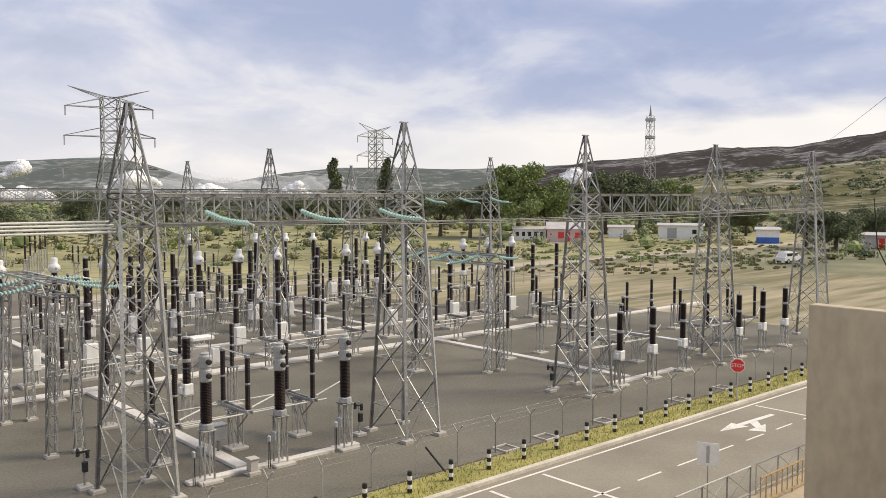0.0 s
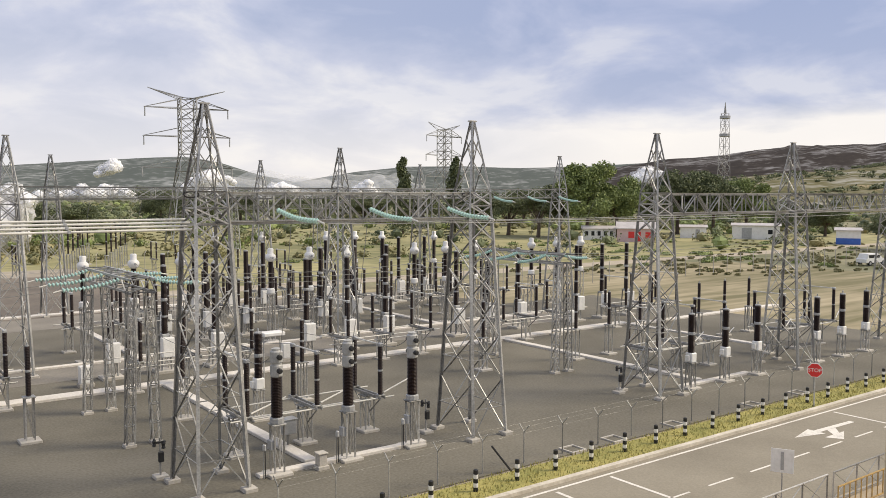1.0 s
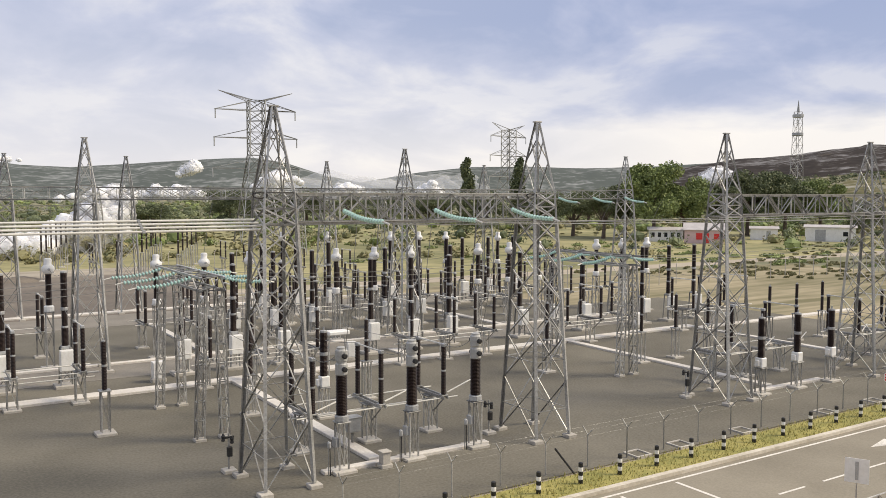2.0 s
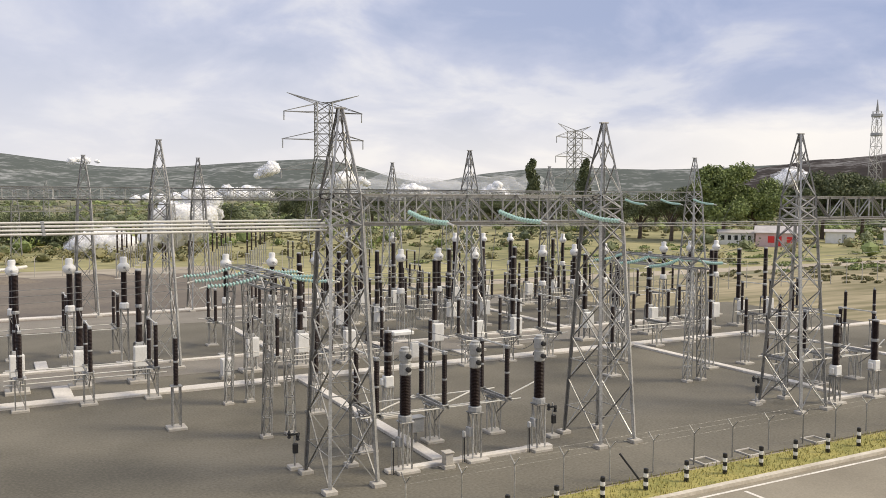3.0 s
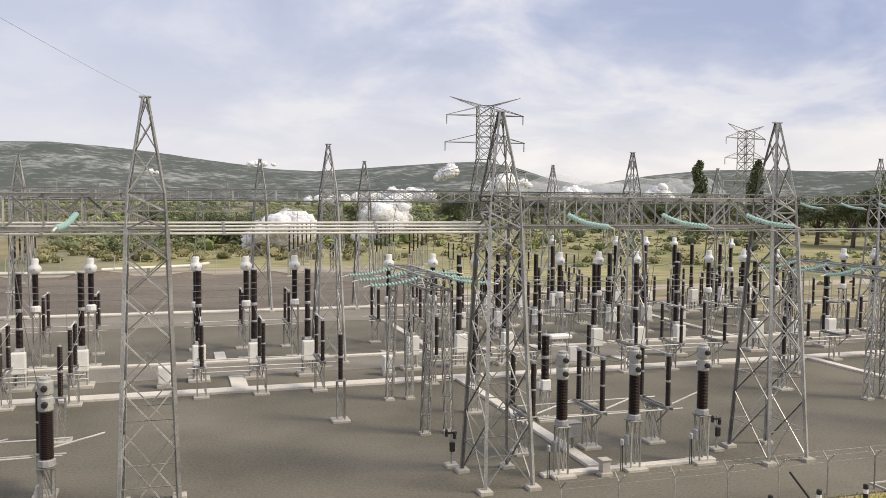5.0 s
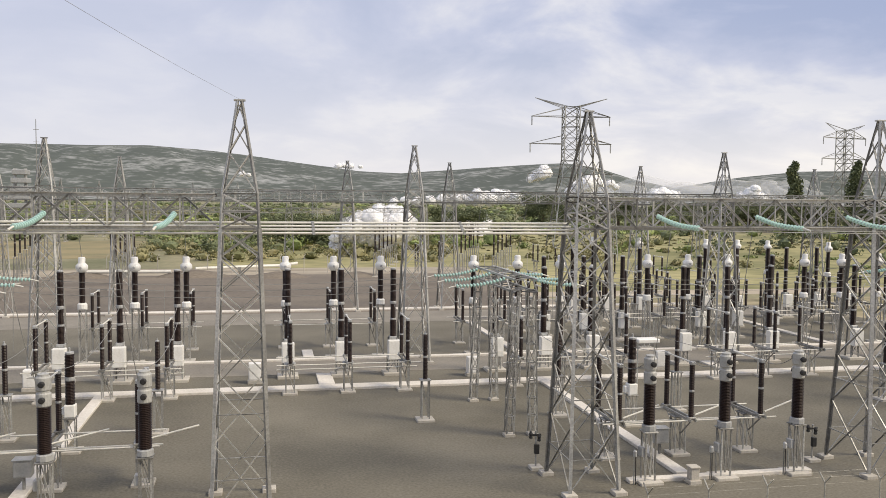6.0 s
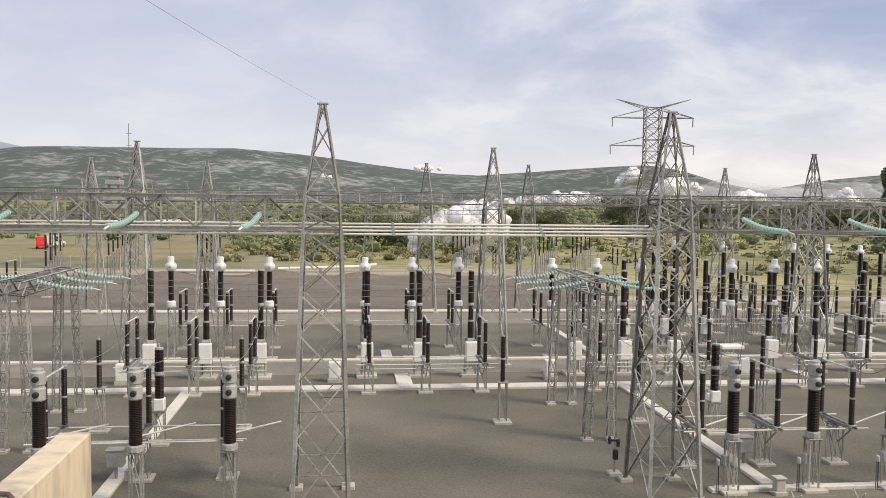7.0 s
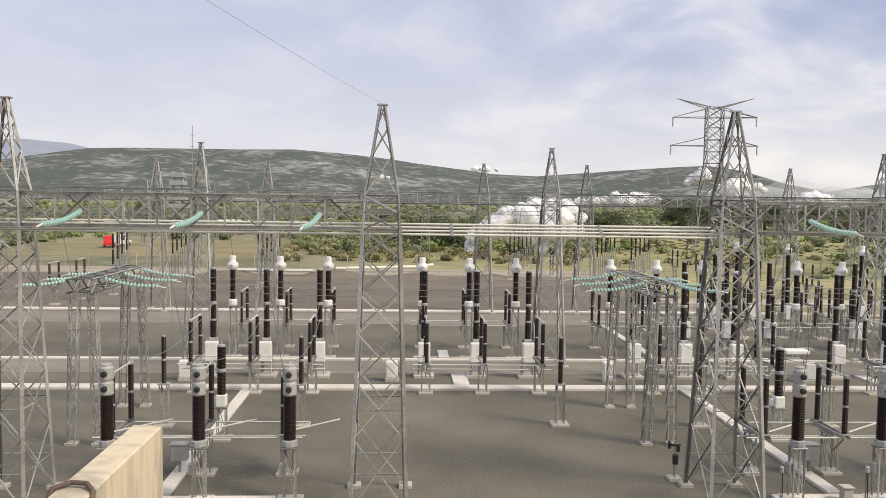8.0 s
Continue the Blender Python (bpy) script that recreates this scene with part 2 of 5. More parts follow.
SAND = material("sandy_forecourt", (0.52, 0.42, 0.28), (0.36, 0.29, 0.2), rough=0.95, scale=0.4, fine=6, bump=0.3)
MEADOW = material("trodden_earth_and_grass", (0.40, 0.335, 0.215), (0.165, 0.148, 0.07), rough=0.95, scale=0.12, fine=0.7, bump=0.3, stretch=(0.12, 1, 1), spread=(0.40, 0.60))
YELLOWED = material("yellowed_meadow", (0.40, 0.355, 0.175), (0.17, 0.17, 0.07), rough=0.95, scale=0.05, fine=0.5, bump=0.3, stretch=(0.4, 1, 1), spread=(0.40, 0.62))
OCHRE = material("ochre_clearing", (0.36, 0.285, 0.15), (0.16, 0.155, 0.08), rough=0.95, scale=0.08, fine=0.6, bump=0.2, stretch=(0.4, 1, 1))
GRASS = material("dry_verge_grass", (0.46, 0.39, 0.13), (0.22, 0.22, 0.06), rough=0.95, scale=0.7, fine=9.0, bump=0.6)


def sheet(name, x0, x1, y0, y1, z0, z1, mat, label, category="ground", cuts=0):
    bm = box(bmesh.new(), x0, x1, y0, y1, z0, z1)
    ob = part(name, bm, mat)
    return tagged(ob, label, category, kind="structure")


bm = bmesh.new()
radii = [0, 40, 90, 160, 260, 420, 700, 1100, 1600, 2300, 3300, 4600]
rings = [[bm.verts.new((0, 0, -0.08))]]
for r in radii[1:]:
    rings.append([bm.verts.new((r * math.cos(a * math.pi / 36), r * math.sin(a * math.pi / 36), -0.08 if r < 300 else -0.08 + 0.004 * (r - 260) * abs(noise.noise((r * 0.003, a * 0.3, 0))))) for a in range(72)])
for i in range(72):
    bm.faces.new((rings[0][0], rings[1][i], rings[1][(i + 1) % 72]))
for a, b in zip(rings[1:], rings[2:]):
    for i in range(72):
        bm.faces.new((a[i], b[i], b[(i + 1) % 72], a[(i + 1) % 72]))
tagged(part("ground", bm, GROUND), "dry scrubland with yellow grass and green patches", "ground", kind="structure")

sheet("bare_earth_belt", -150, 26, 25.304, 128, -0.3, -0.05, EARTH, "bare brown earth belt round the switchyard", "ground")
sheet("bare_earth_east", 26.004, 112, 25.304, 84, -0.3, -0.05, MEADOW, "trodden earth and thin dry grass beside the switchyard", "ground")
sheet("dirt_clearing", -78, -28, 150, 205, -0.3, -0.06, OCHRE, "ochre cleared ground on the plain", "ground")
sheet("meadow_east", 26.004, 230, 93.004, 240, -0.3, -0.062, YELLOWED, "yellowed meadow with green patches beyond the dirt road", "grass")
sheet("meadow_north", -12, 26, 128.004, 250, -0.3, -0.062, YELLOWED, "yellowed meadow with green patches behind the rear yard", "grass")
sheet("dirt_road", 26.004, 200, 88, 93, -0.3, -0.06, TRACKPALE, "pale dirt road beyond the switchyard", "road")
sheet("yard_gravel", -75, 49.4, 25.6, 72.0, -0.3, 0.0, GRAVEL, "dark grey crushed-stone surface of the switchyard", "ground")
sheet("yard_gravel_east", 49.404, 62, 25.6, 63, -0.3, -0.004, GRAVEL, "dark grey crushed-stone surface beside the switchyard", "ground")
sheet("yard_gravel_north", -75, 24, 78.6, 117, -0.3, -0.004, BROWN, "dark grey crushed-stone surface of the rear yard", "ground")
sheet("service_track", -75, 49, 51.9, 55.9, -0.2, 0.012, TRACK, "pale beige service track through the switchyard", "road")
sheet("service_track_north", -75, 49, 72.004, 78.596, -0.2, 0.01, TRACK, "pale beige service track behind the switchyard", "road")
sheet("road", -90, 300, 16.6, 23.356, -0.35, -0.03, ASPHALT, "grey asphalt road beside the fence", "road")
sheet("verge", -90, 300, 23.62, 25.3, -0.3, 0.04, GRASS, "narrow yellowed grass verge between road and fence", "grass")
sheet("road_kerb", -90, 300, 23.36, 23.618, -0.3, 0.10, KERB, "pale concrete kerb along the road", "kerb")
sheet("forecourt", -90, 300, -30, 16.596, -0.35, -0.012, SAND, "sandy ground in front of the control building", "ground")


def trench(x0, x1, y0, y1, z=0.13):
    ob = part("trench_cover", box(bmesh.new(), x0, x1, y0, y1, -0.1, z, 0.02), CONCRETE)
    tagged(ob, "pale concrete cable trench cover laid in gravel", "trench", kind="structure")


trench(-75, 49.8, 47.45, 48.45)
for cx in (-12.0, 12.05, 36.6):
    trench(cx - 0.27, cx + 0.27, 30.9, 47.446)
for x0, x1 in ((-15.0, -8.0), (9.6, 17.2), (34.4, 40.6)):
    trench(x0, x1, 30.3, 30.68, 0.12)
trench(-75, 49, 55.95, 56.4, 0.12)
trench(-75, 40, 79.6, 80.6, 0.12)
trench(36.9, 37.5, 56.404, 71.5, 0.12)
trench(13.0, 13.5, 56.404, 71.5, 0.12)
trench(49.3, 49.8, 35.0, 47.346, 0.12)
trench(49.804, 70, 46.6, 47.3, 0.12)
for x0, x1, y0, y1 in ((-0.7, 0.2, 48.6, 51.6), (-1.2, -0.5, 56.5, 59.5), (24.0, 24.8, 48.6, 51.6)):
    trench(x0, x1, y0, y1, 0.10)


# ---- road markings ----
def marking(x0, x1, y0, y1, name="road_line", label="white painted road line"):
    tagged(part(name, box(bmesh.new(), x0, x1, y0, y1, -0.05, -0.024), PAINT), label, "marking", kind="structure")


marking(-60, 200, 22.98, 23.09)
for i in range(60):
    marking(-40 + i * 2.6, -38.5 + i * 2.6, 19.94, 20.03)
for x in (17.5, 20.3, 36.2):
    marking(x - 0.07, x + 0.07, 19.2, 22.8)
bm = bmesh.new()
for pts in (((35.2, 21.25), (35.2, 21.5), (32.3, 21.62), (32.3, 21.32)), ((32.3, 21.05), (32.3, 21.9), (30.6, 21.5)), ((32.9, 21.32), (33.6, 21.32), (32.9, 20.75), (32.4, 20.75)), ((33.3, 20.75), (31.7, 20.75), (32.1, 20.1))):
    lo = [bm.verts.new((x, y, -0.024)) for x, y in pts]
    bm.faces.new(lo)
bmesh.ops.recalc_face_normals(bm, faces=bm.faces)
tagged(part("road_arrow", bm, PAINT), "white painted straight-and-turn arrow on asphalt", "marking", kind="structure")

# ---- hills round the plain ----
def hill_material(name, tones, scale, flat):
    """Scrub, bare rock and pale clearings in long level patches; tones: dark, middle, light, clearing."""
    m = bpy.data.materials.new(name)
    m.use_nodes = True
    n, l = m.node_tree.nodes, m.node_tree.links
    b = n["Principled BSDF"]
    b.inputs["Roughness"].default_value, b.inputs["Specular IOR Level"].default_value = 1.0, 0.1
    co, mp = n.new("ShaderNodeTexCoord"), n.new("ShaderNodeMapping")
    mp.inputs["Scale"].default_value = (1, 1, flat)
    l.new(co.outputs["Object"], mp.inputs["Vector"])
    tex = []
    for k, rough in ((1, 0.65), (6, 0.6), (2.3, 0.7)):
        t = n.new("ShaderNodeTexNoise")
        t.inputs["Scale"].default_value, t.inputs["Detail"].default_value, t.inputs["Roughness"].default_value = scale * k, 8, rough
        l.new(mp.outputs[0], t.inputs["Vector"])
        tex.append(t.outputs[0])
    mx = n.new("ShaderNodeMath")
    mx.operation = "MULTIPLY_ADD"
    mx.inputs[1].default_value = 0.5
    half = n.new("ShaderNodeMath")
    half.operation = "MULTIPLY"
    half.inputs[1].default_value = 0.5
    l.new(tex[0], half.inputs[0])
    l.new(tex[1], mx.inputs[0])
    l.new(half.outputs[0], mx.inputs[2])
    r = n.new("ShaderNodeValToRGB")
    for e, (p, c) in zip((r.color_ramp.elements[0], r.color_ramp.elements[1], r.color_ramp.elements.new(0.5)), ((0.40, tones[0]), (0.60, tones[2]), (0.5, tones[1]))):
        e.position, e.color = p, (*c, 1)
    l.new(mx.outputs[0], r.inputs[0])
    clear = n.new("ShaderNodeMapRange")
    clear.inputs[1].default_value, clear.inputs[2].default_value = 0.62, 0.67
    l.new(tex[2], clear.inputs[0])
    mix = n.new("ShaderNodeMix")
    mix.data_type = "RGBA"
    l.new(clear.outputs[0], mix.inputs[0])
    l.new(r.outputs[0], mix.inputs[6])
    mix.inputs[7].default_value = (*tones[3], 1)
    l.new(mix.outputs[2], b.inputs["Base Color"])
    return m


# HILL_FAR carries distance haze in its tones: greyed and drawn close together
HILL_FAR = hill_material("haze_tinted_green_hill", ((0.096, 0.110, 0.100), (0.104, 0.118, 0.106), (0.114, 0.128, 0.111), (0.125, 0.138, 0.118)), 0.007, 1.6)
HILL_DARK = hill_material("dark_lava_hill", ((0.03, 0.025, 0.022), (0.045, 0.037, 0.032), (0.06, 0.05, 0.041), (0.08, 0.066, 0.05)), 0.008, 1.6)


def hills(name, profile, dist, depth, mat, label, seed, ridge=0.1):
    """A ridge round the eye; profile: bearing in degrees clockwise from +y, height over the plain in metres."""
    bm = bmesh.new()
    bear = [p[0] for p in profile]
    rows_ = []
    steps = int((bear[-1] - bear[0]) * 2.5)
    for k in range(7):
        row = []
        f = k / 4
        for i in range(steps + 1):
            az = bear[0] + (bear[-1] - bear[0]) * i / steps
            h = float(np.interp(az, bear, [p[1] for p in profile]))
            shape = math.sin(min(f, 1) * math.pi / 2) ** 1.3 if f <= 1 else 1 - 0.3 * (f - 1)
            wob = noise.noise((az * 0.35, k * 0.9, seed)) * 0.14 + noise.noise((az * 1.3, k * 2.1, seed)) * 0.05
            hh = h * shape * (1 + (wob if 0 < k < 3 else (-abs(wob) if k == 3 else wob * ridge)))
            d = dist - depth + depth * f
            row.append(bm.verts.new((-3.5 + d * math.sin(radians(az)), 1.5 + d * math.cos(radians(az)), hh - (2 if k == 0 else 0))))
        rows_.append(row)
    for a, b in zip(rows_, rows_[1:]):
        for i in range(steps):
            bm.faces.new((a[i], a[i + 1], b[i + 1], b[i]))
    ob = part(name, bm, mat, smooth=True)
    return tagged(ob, label, "hill", kind="structure")


hills("hill_west", [(-60, 60), (-35, 70), (-25.5, 84), (-22.5, 106), (-20, 124), (-17, 129), (-10.4, 131), (-7.2, 136), (-4.2, 128), (-0.4, 112), (3.4, 92), (6.1, 78), (9, 74), (11, 80), (14.6, 91), (17, 98), (19.9, 104), (22, 92), (24.5, 60), (27, 40)], 2300, 900, HILL_FAR, "grey-green ridge far behind the plain, haze put into its colour", 1.0)
# aerial haze is painted in: the base colour itself is bluish and pale
HILL_HAZED = material("haze_tinted_hill", (0.30, 0.34, 0.40), (0.24, 0.28, 0.34), rough=1.0, scale=0.004, fine=0.02, bump=0)
hills("hill_hazed", [(-60, 120), (-40, 150), (-30, 180), (-26, 200), (-23.5, 216), (-21, 206), (-17, 150), (-14, 60)], 3600, 700, HILL_HAZED, "distant hill behind the ridge, pale blue haze put into its colour", 17.0)
hills("hill_mist", [(24, 20), (28, 46), (31, 66), (34.5, 80), (38, 80), (42, 76), (46, 80), (52, 90)], 2200, 500, HILL_FAR, "low ridge behind the trees, haze put into its colour", 5.0)
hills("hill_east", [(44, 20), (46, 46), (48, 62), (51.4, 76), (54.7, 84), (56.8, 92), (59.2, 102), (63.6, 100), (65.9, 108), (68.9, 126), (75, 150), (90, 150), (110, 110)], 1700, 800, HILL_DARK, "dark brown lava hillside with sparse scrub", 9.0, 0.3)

FOOT = hill_material("yellow_scrub_slope", ((0.07, 0.075, 0.035), (0.15, 0.135, 0.065), (0.25, 0.205, 0.11), (0.36, 0.29, 0.17)), 0.012, 4)
hills("foothill_east", [(46, 0), (50, 14), (54, 24), (58, 30), (62, 34), (66, 40), (70, 46), (80, 50), (110, 40)], 900, 560, FOOT, "gentle yellow-green scrub slope below the hill", 13.0)


# ---- control building under the viewpoint ----
WALL = material("stained_plaster", (0.68, 0.57, 0.41), (0.38, 0.335, 0.265), rough=0.9, scale=1.3, fine=7, bump=0.2, stretch=(1, 1.6, 0.35), spread=(0.36, 0.58))
GREYWALL = material("weathered_concrete", (0.36, 0.325, 0.27), (0.22, 0.20, 0.17), rough=0.9, scale=1.2, fine=10, bump=0.2)
RUST = material("brown_conduit", (0.16, 0.11, 0.08), (0.09, 0.06, 0.05), rough=0.7, scale=3, fine=20)
STREAKED = material("streaked_concrete", (0.60, 0.51, 0.36), (0.33, 0.275, 0.18), rough=0.9, scale=0.6, fine=5, bump=0.15, stretch=(1, 0.9, 0.5), spread=(0.28, 0.74))
building = thing("control_building", "pale plastered control building with projecting wing walls", "building")
part("wall", box(bmesh.new(), -34, 24, -22, 0.2, -0.1, 7.35, 0.03), WALL, building)
part("terrace", box(bmesh.new(), -34, 24, -22, 2.6, 7.354, 7.55, 0.03), GREYWALL, building, "grey concrete roof terrace")
part("wing_wall", box(bmesh.new(), -5.86, -5.62, 0.3, 8.2, 7.554, 8.67, 0.012), WALL, building, "sunlit cream wing wall with water stains")
part("wing_wall", box(bmesh.new(), 10.62, 10.9, 0.3, 8.2, 3.0, 8.69, 0.012), STREAKED, building, "stained grey-brown wing wall")
part("corbel", box(bmesh.new(), -5.86, -5.62, 0.204, 8.2, 3.0, 7.35, 0.012), WALL, building)
hoop = part("conduit", cable([(-5.9, 6.55, 8.3), (-5.895, 6.6, 8.6), (-5.87, 6.65, 8.685), (-5.78, 6.72, 8.7), (-5.68, 6.7, 8.7), (-5.61, 6.62, 8.68), (-5.585, 6.5, 8.55), (-5.585, 6.4, 8.3)], 0.017, 8, 0, 3), RUST, building, "dark conduit looped over the wall")
# ---- lattice steelwork ----
def braces(parent, corners, levels, w, pattern="x", joined=False, struts=True, stays=0):
    """Bracing bars between the corner legs, each a part; corners(z) gives the four corners at a height."""
    if joined:
        bm = bmesh.new()
        for z0, z1 in zip(levels, levels[1:]):
            a, b = corners(z0), corners(z1)
            for i in range(4):
                angle(bm, a[i], b[(i + 1) % 4], w)
                if pattern == "x":
                    angle(bm, a[(i + 1) % 4], b[i], w)
                if struts:
                    angle(bm, b[i], b[(i + 1) % 4], w)
        return tagged(part("bracing", bm, STEEL, parent), kind="stuff")
    for level, (z0, z1) in enumerate(zip(levels, levels[1:])):
        a, b = corners(z0), corners(z1)
        for i in range(4):
            j = (i + 1) % 4
            part("brace", angle(bmesh.new(), a[i], b[j], w), STEEL, parent)
            if pattern == "x":
                part("brace", angle(bmesh.new(), a[j], b[i], w), STEEL, parent)
            if struts:
                part("strut", angle(bmesh.new(), b[i], b[j], w), STEEL, parent)
            if level < stays:
                # short stays from the crossing to the legs
                mid = (a[i] + a[j] + b[i] + b[j]) / 4
                for k in (i, j):
                    part("stay", angle(bmesh.new(), mid, a[k].lerp(b[k], 0.5), w * 0.75), STEEL, parent)


def make_tower(bx=0.93, by=1.28, waist=0.62, z_beam=9.45, z_top=10.6, peak=13.65, joined=False):
    """A gantry column: four tapering legs, crossed bracing, a cage at the beam and a pointed peak."""
    t = thing("gantry_tower", "galvanised steel lattice gantry tower with pointed peak", "tower", "gantry towers")

    def corners(z):
        if z <= z_beam:
            f = z / z_beam
            hx, hy = bx + (waist - bx) * f, by + (waist - by) * f
        elif z <= z_top:
            hx = hy = waist - 0.05 * (z - z_beam)
        else:
            f = (z - z_top) / (peak - z_top)
            hx = hy = (waist - 0.05) * (1 - f) + 0.07 * f
        return [Vector((-hx, -hy, z)), Vector((hx, -hy, z)), Vector((hx, hy, z)), Vector((-hx, hy, z))]

    for i in range(4):
        bm = bmesh.new()
        for z0, z1 in zip((0.1, z_beam, z_top), (z_beam, z_top, peak)):
            angle(bm, corners(z0)[i], corners(z1)[i], 0.125 if z0 < z_beam else 0.08)
        part("leg", bm, STEEL, t)
        c = corners(0)[i]
        part("footing", box(bmesh.new(), c.x - 0.24, c.x + 0.24, c.y - 0.24, c.y + 0.24, -0.1, 0.14, 0.02), PAD, t, "pale concrete footing")
    braces(t, corners, [z_beam * f for f in (0.012, 0.26, 0.46, 0.63, 0.77, 0.9)], 0.046, "x", joined, False, 2)
    braces(t, corners, [z_beam * 0.9, z_beam], 0.05, "x", joined)
    braces(t, corners, [z_beam, (z_beam + z_top) / 2, z_top], 0.055, "x", joined)
    braces(t, corners, [z_top, z_top + 1.35, z_top + 2.3, peak], 0.036, "x", joined, False)
    part("cap", box(bmesh.new(), -0.19, 0.19, -0.1, 0.1, peak, peak + 0.06, 0.01), STEEL, t)
    return t


def make_beam(length, z0, z1, half, cells, joined=False, w=1.0):
    """A lattice box girder along +x from the origin."""
    t = thing("gantry_beam", "galvanised steel lattice box girder between gantry towers", "girder", "gantry girders")
    c = [(-half, z0), (half, z0), (half, z1), (-half, z1)]
    for y, z in c:
        part("chord", angle(bmesh.new(), (0, y, z), (length, y, z), 0.13 * w), STEEL, t)
    web = bmesh.new()
    for k in range(cells):
        x0, x1 = length * k / cells, length * (k + 1) / cells
        for i in range(4):
            j = (i + 1) % 4
            p, q = (c[i], c[j]) if (k + i) % 2 else (c[j], c[i])
            if joined:
                angle(web, (x0, *p), (x1, *q), 0.065 * w)
                angle(web, (x0, *c[i]), (x0, *c[j]), 0.055 * w)
                continue
            part("brace", angle(bmesh.new(), (x0, *p), (x1, *q), 0.065), STEEL, t)
            if i % 2:
                part("strut", angle(bmesh.new(), (x0, *c[i]), (x0, *c[j]), 0.055), STEEL, t)
    if joined:
        tagged(part("bracing", web, STEEL, t), kind="stuff")
    else:
        web.free()
    return t


TOWER_X = (-16.95, -4.42, 7.82, 19.86, 32.18, 45.0, 58.1)
Y_FRONT = 30.6
tower = make_tower()
tower.matrix_basis = pose(TOWER_X[0], Y_FRONT, 0)
for x in TOWER_X[1:]:
    copy_thing(tower, pose(x, Y_FRONT, 0))
copy_thing(tower, pose(-29.3, Y_FRONT, 0))
beam = make_beam(11.1, 9.5, 10.55, 0.5, 10)
beam.matrix_basis = pose(TOWER_X[0] + 0.65, Y_FRONT, 0)
for i in (2, 4, 5):
    copy_thing(beam, pose(TOWER_X[i] + 0.62, Y_FRONT, 0))

# dark cable coils tied to the line towers at girder height
for x in (TOWER_X[2], TOWER_X[3]):
    loop = [(x - 0.72 + 0.27 * math.cos(a * 0.5236), Y_FRONT - 0.56, 10.5 + 0.1 * math.sin(a * 0.5236)) for a in range(13)]
    coil = part("cable_coil", cable(loop, 0.035, 6, 0, 1), DARK)
    tagged(coil, "black cable coil tied to a lattice gantry tower", "cable", "cable coils")

# middle gantry row
Y_MID = 55.0
MID_X = (-38.0, -16.2, 5.7, 27.3, 49.2)
mid_tower = make_tower(0.9, 1.1, 0.5, 9.9, 11.0, 13.75, True)
mid_tower.matrix_basis = pose(MID_X[0], Y_MID, 0)
for x in MID_X[1:]:
    copy_thing(mid_tower, pose(x, Y_MID, 0))
mid_beam = make_beam(20.7, 10.2, 10.9, 0.35, 16, True, 0.62)
mid_beam.matrix_basis = pose(MID_X[0] + 0.5, Y_MID, 0)
for x in MID_X[1:4]:
    copy_thing(mid_beam, pose(x + 0.5, Y_MID, 0))
# rear gantry row
Y_REAR = 80.0
REAR_X = (-26.0, -16.0, 3.8, 13.4, 32.7, 52.0)
for x in REAR_X:
    copy_thing(mid_tower, pose(x, Y_REAR, 0))
for x in (-16.0, 13.4, 32.7):
    copy_thing(mid_beam, pose(x + 0.4, Y_REAR, 0) @ Matrix.Diagonal((0.9, 1, 1, 1)))


# ---- switchgear ----
def insulator(name, z0, z1, core, rim, count, parent, x=0, y=0, mat=None, n=10):
    bm = lathe(bmesh.new(), sheds(z0, z1, core, rim, count), n=n, at=(x, y, 0))
    return part(name, bm, mat or PORCELAIN, parent, "dark brown glazed porcelain with sheds", smooth=False)


def support(parent, z, half, foot=0.5, cell=1.0, r=0.028, x=0, y=0):
    """A slim braced pedestal on a concrete footing."""
    part("footing", box(bmesh.new(), x - foot, x + foot, y - foot, y + foot, -0.1, 0.11, 0.02), PAD, parent, "pale concrete footing")
    for sx in (-1, 1):
        for sy in (-1, 1):
            part("leg", angle(bmesh.new(), (x + sx * half, y + sy * half, 0.1), (x + sx * half, y + sy * half, z), 0.055), STEEL, parent)
    bm = bmesh.new()
    k = max(1, int((z - 0.2) / cell))
    for i in range(k):
        za, zb = 0.2 + (z - 0.2) * i / k, 0.2 + (z - 0.2) * (i + 1) / k
        for s in (-1, 1):
            rod(bm, (x - half, y + s * half, za if i % 2 else zb), (x + half, y + s * half, zb if i % 2 else za), r * 0.7, n=4)
            rod(bm, (x + s * half, y - half, zb if i % 2 else za), (x + s * half, y + half, za if i % 2 else zb), r * 0.7, n=4)
    tagged(part("bracing", bm, STEEL, parent), kind="stuff")
    part("top_plate", box(bmesh.new(), x - half - 0.08, x + half + 0.08, y - half - 0.08, y + half + 0.08, z, z + 0.05, 0.01), STEEL, parent)


HEADGREY = material("pale_grey_enamel", (0.50, 0.50, 0.475), (0.33, 0.33, 0.315), rough=0.45, scale=3, fine=14, bump=0.04)


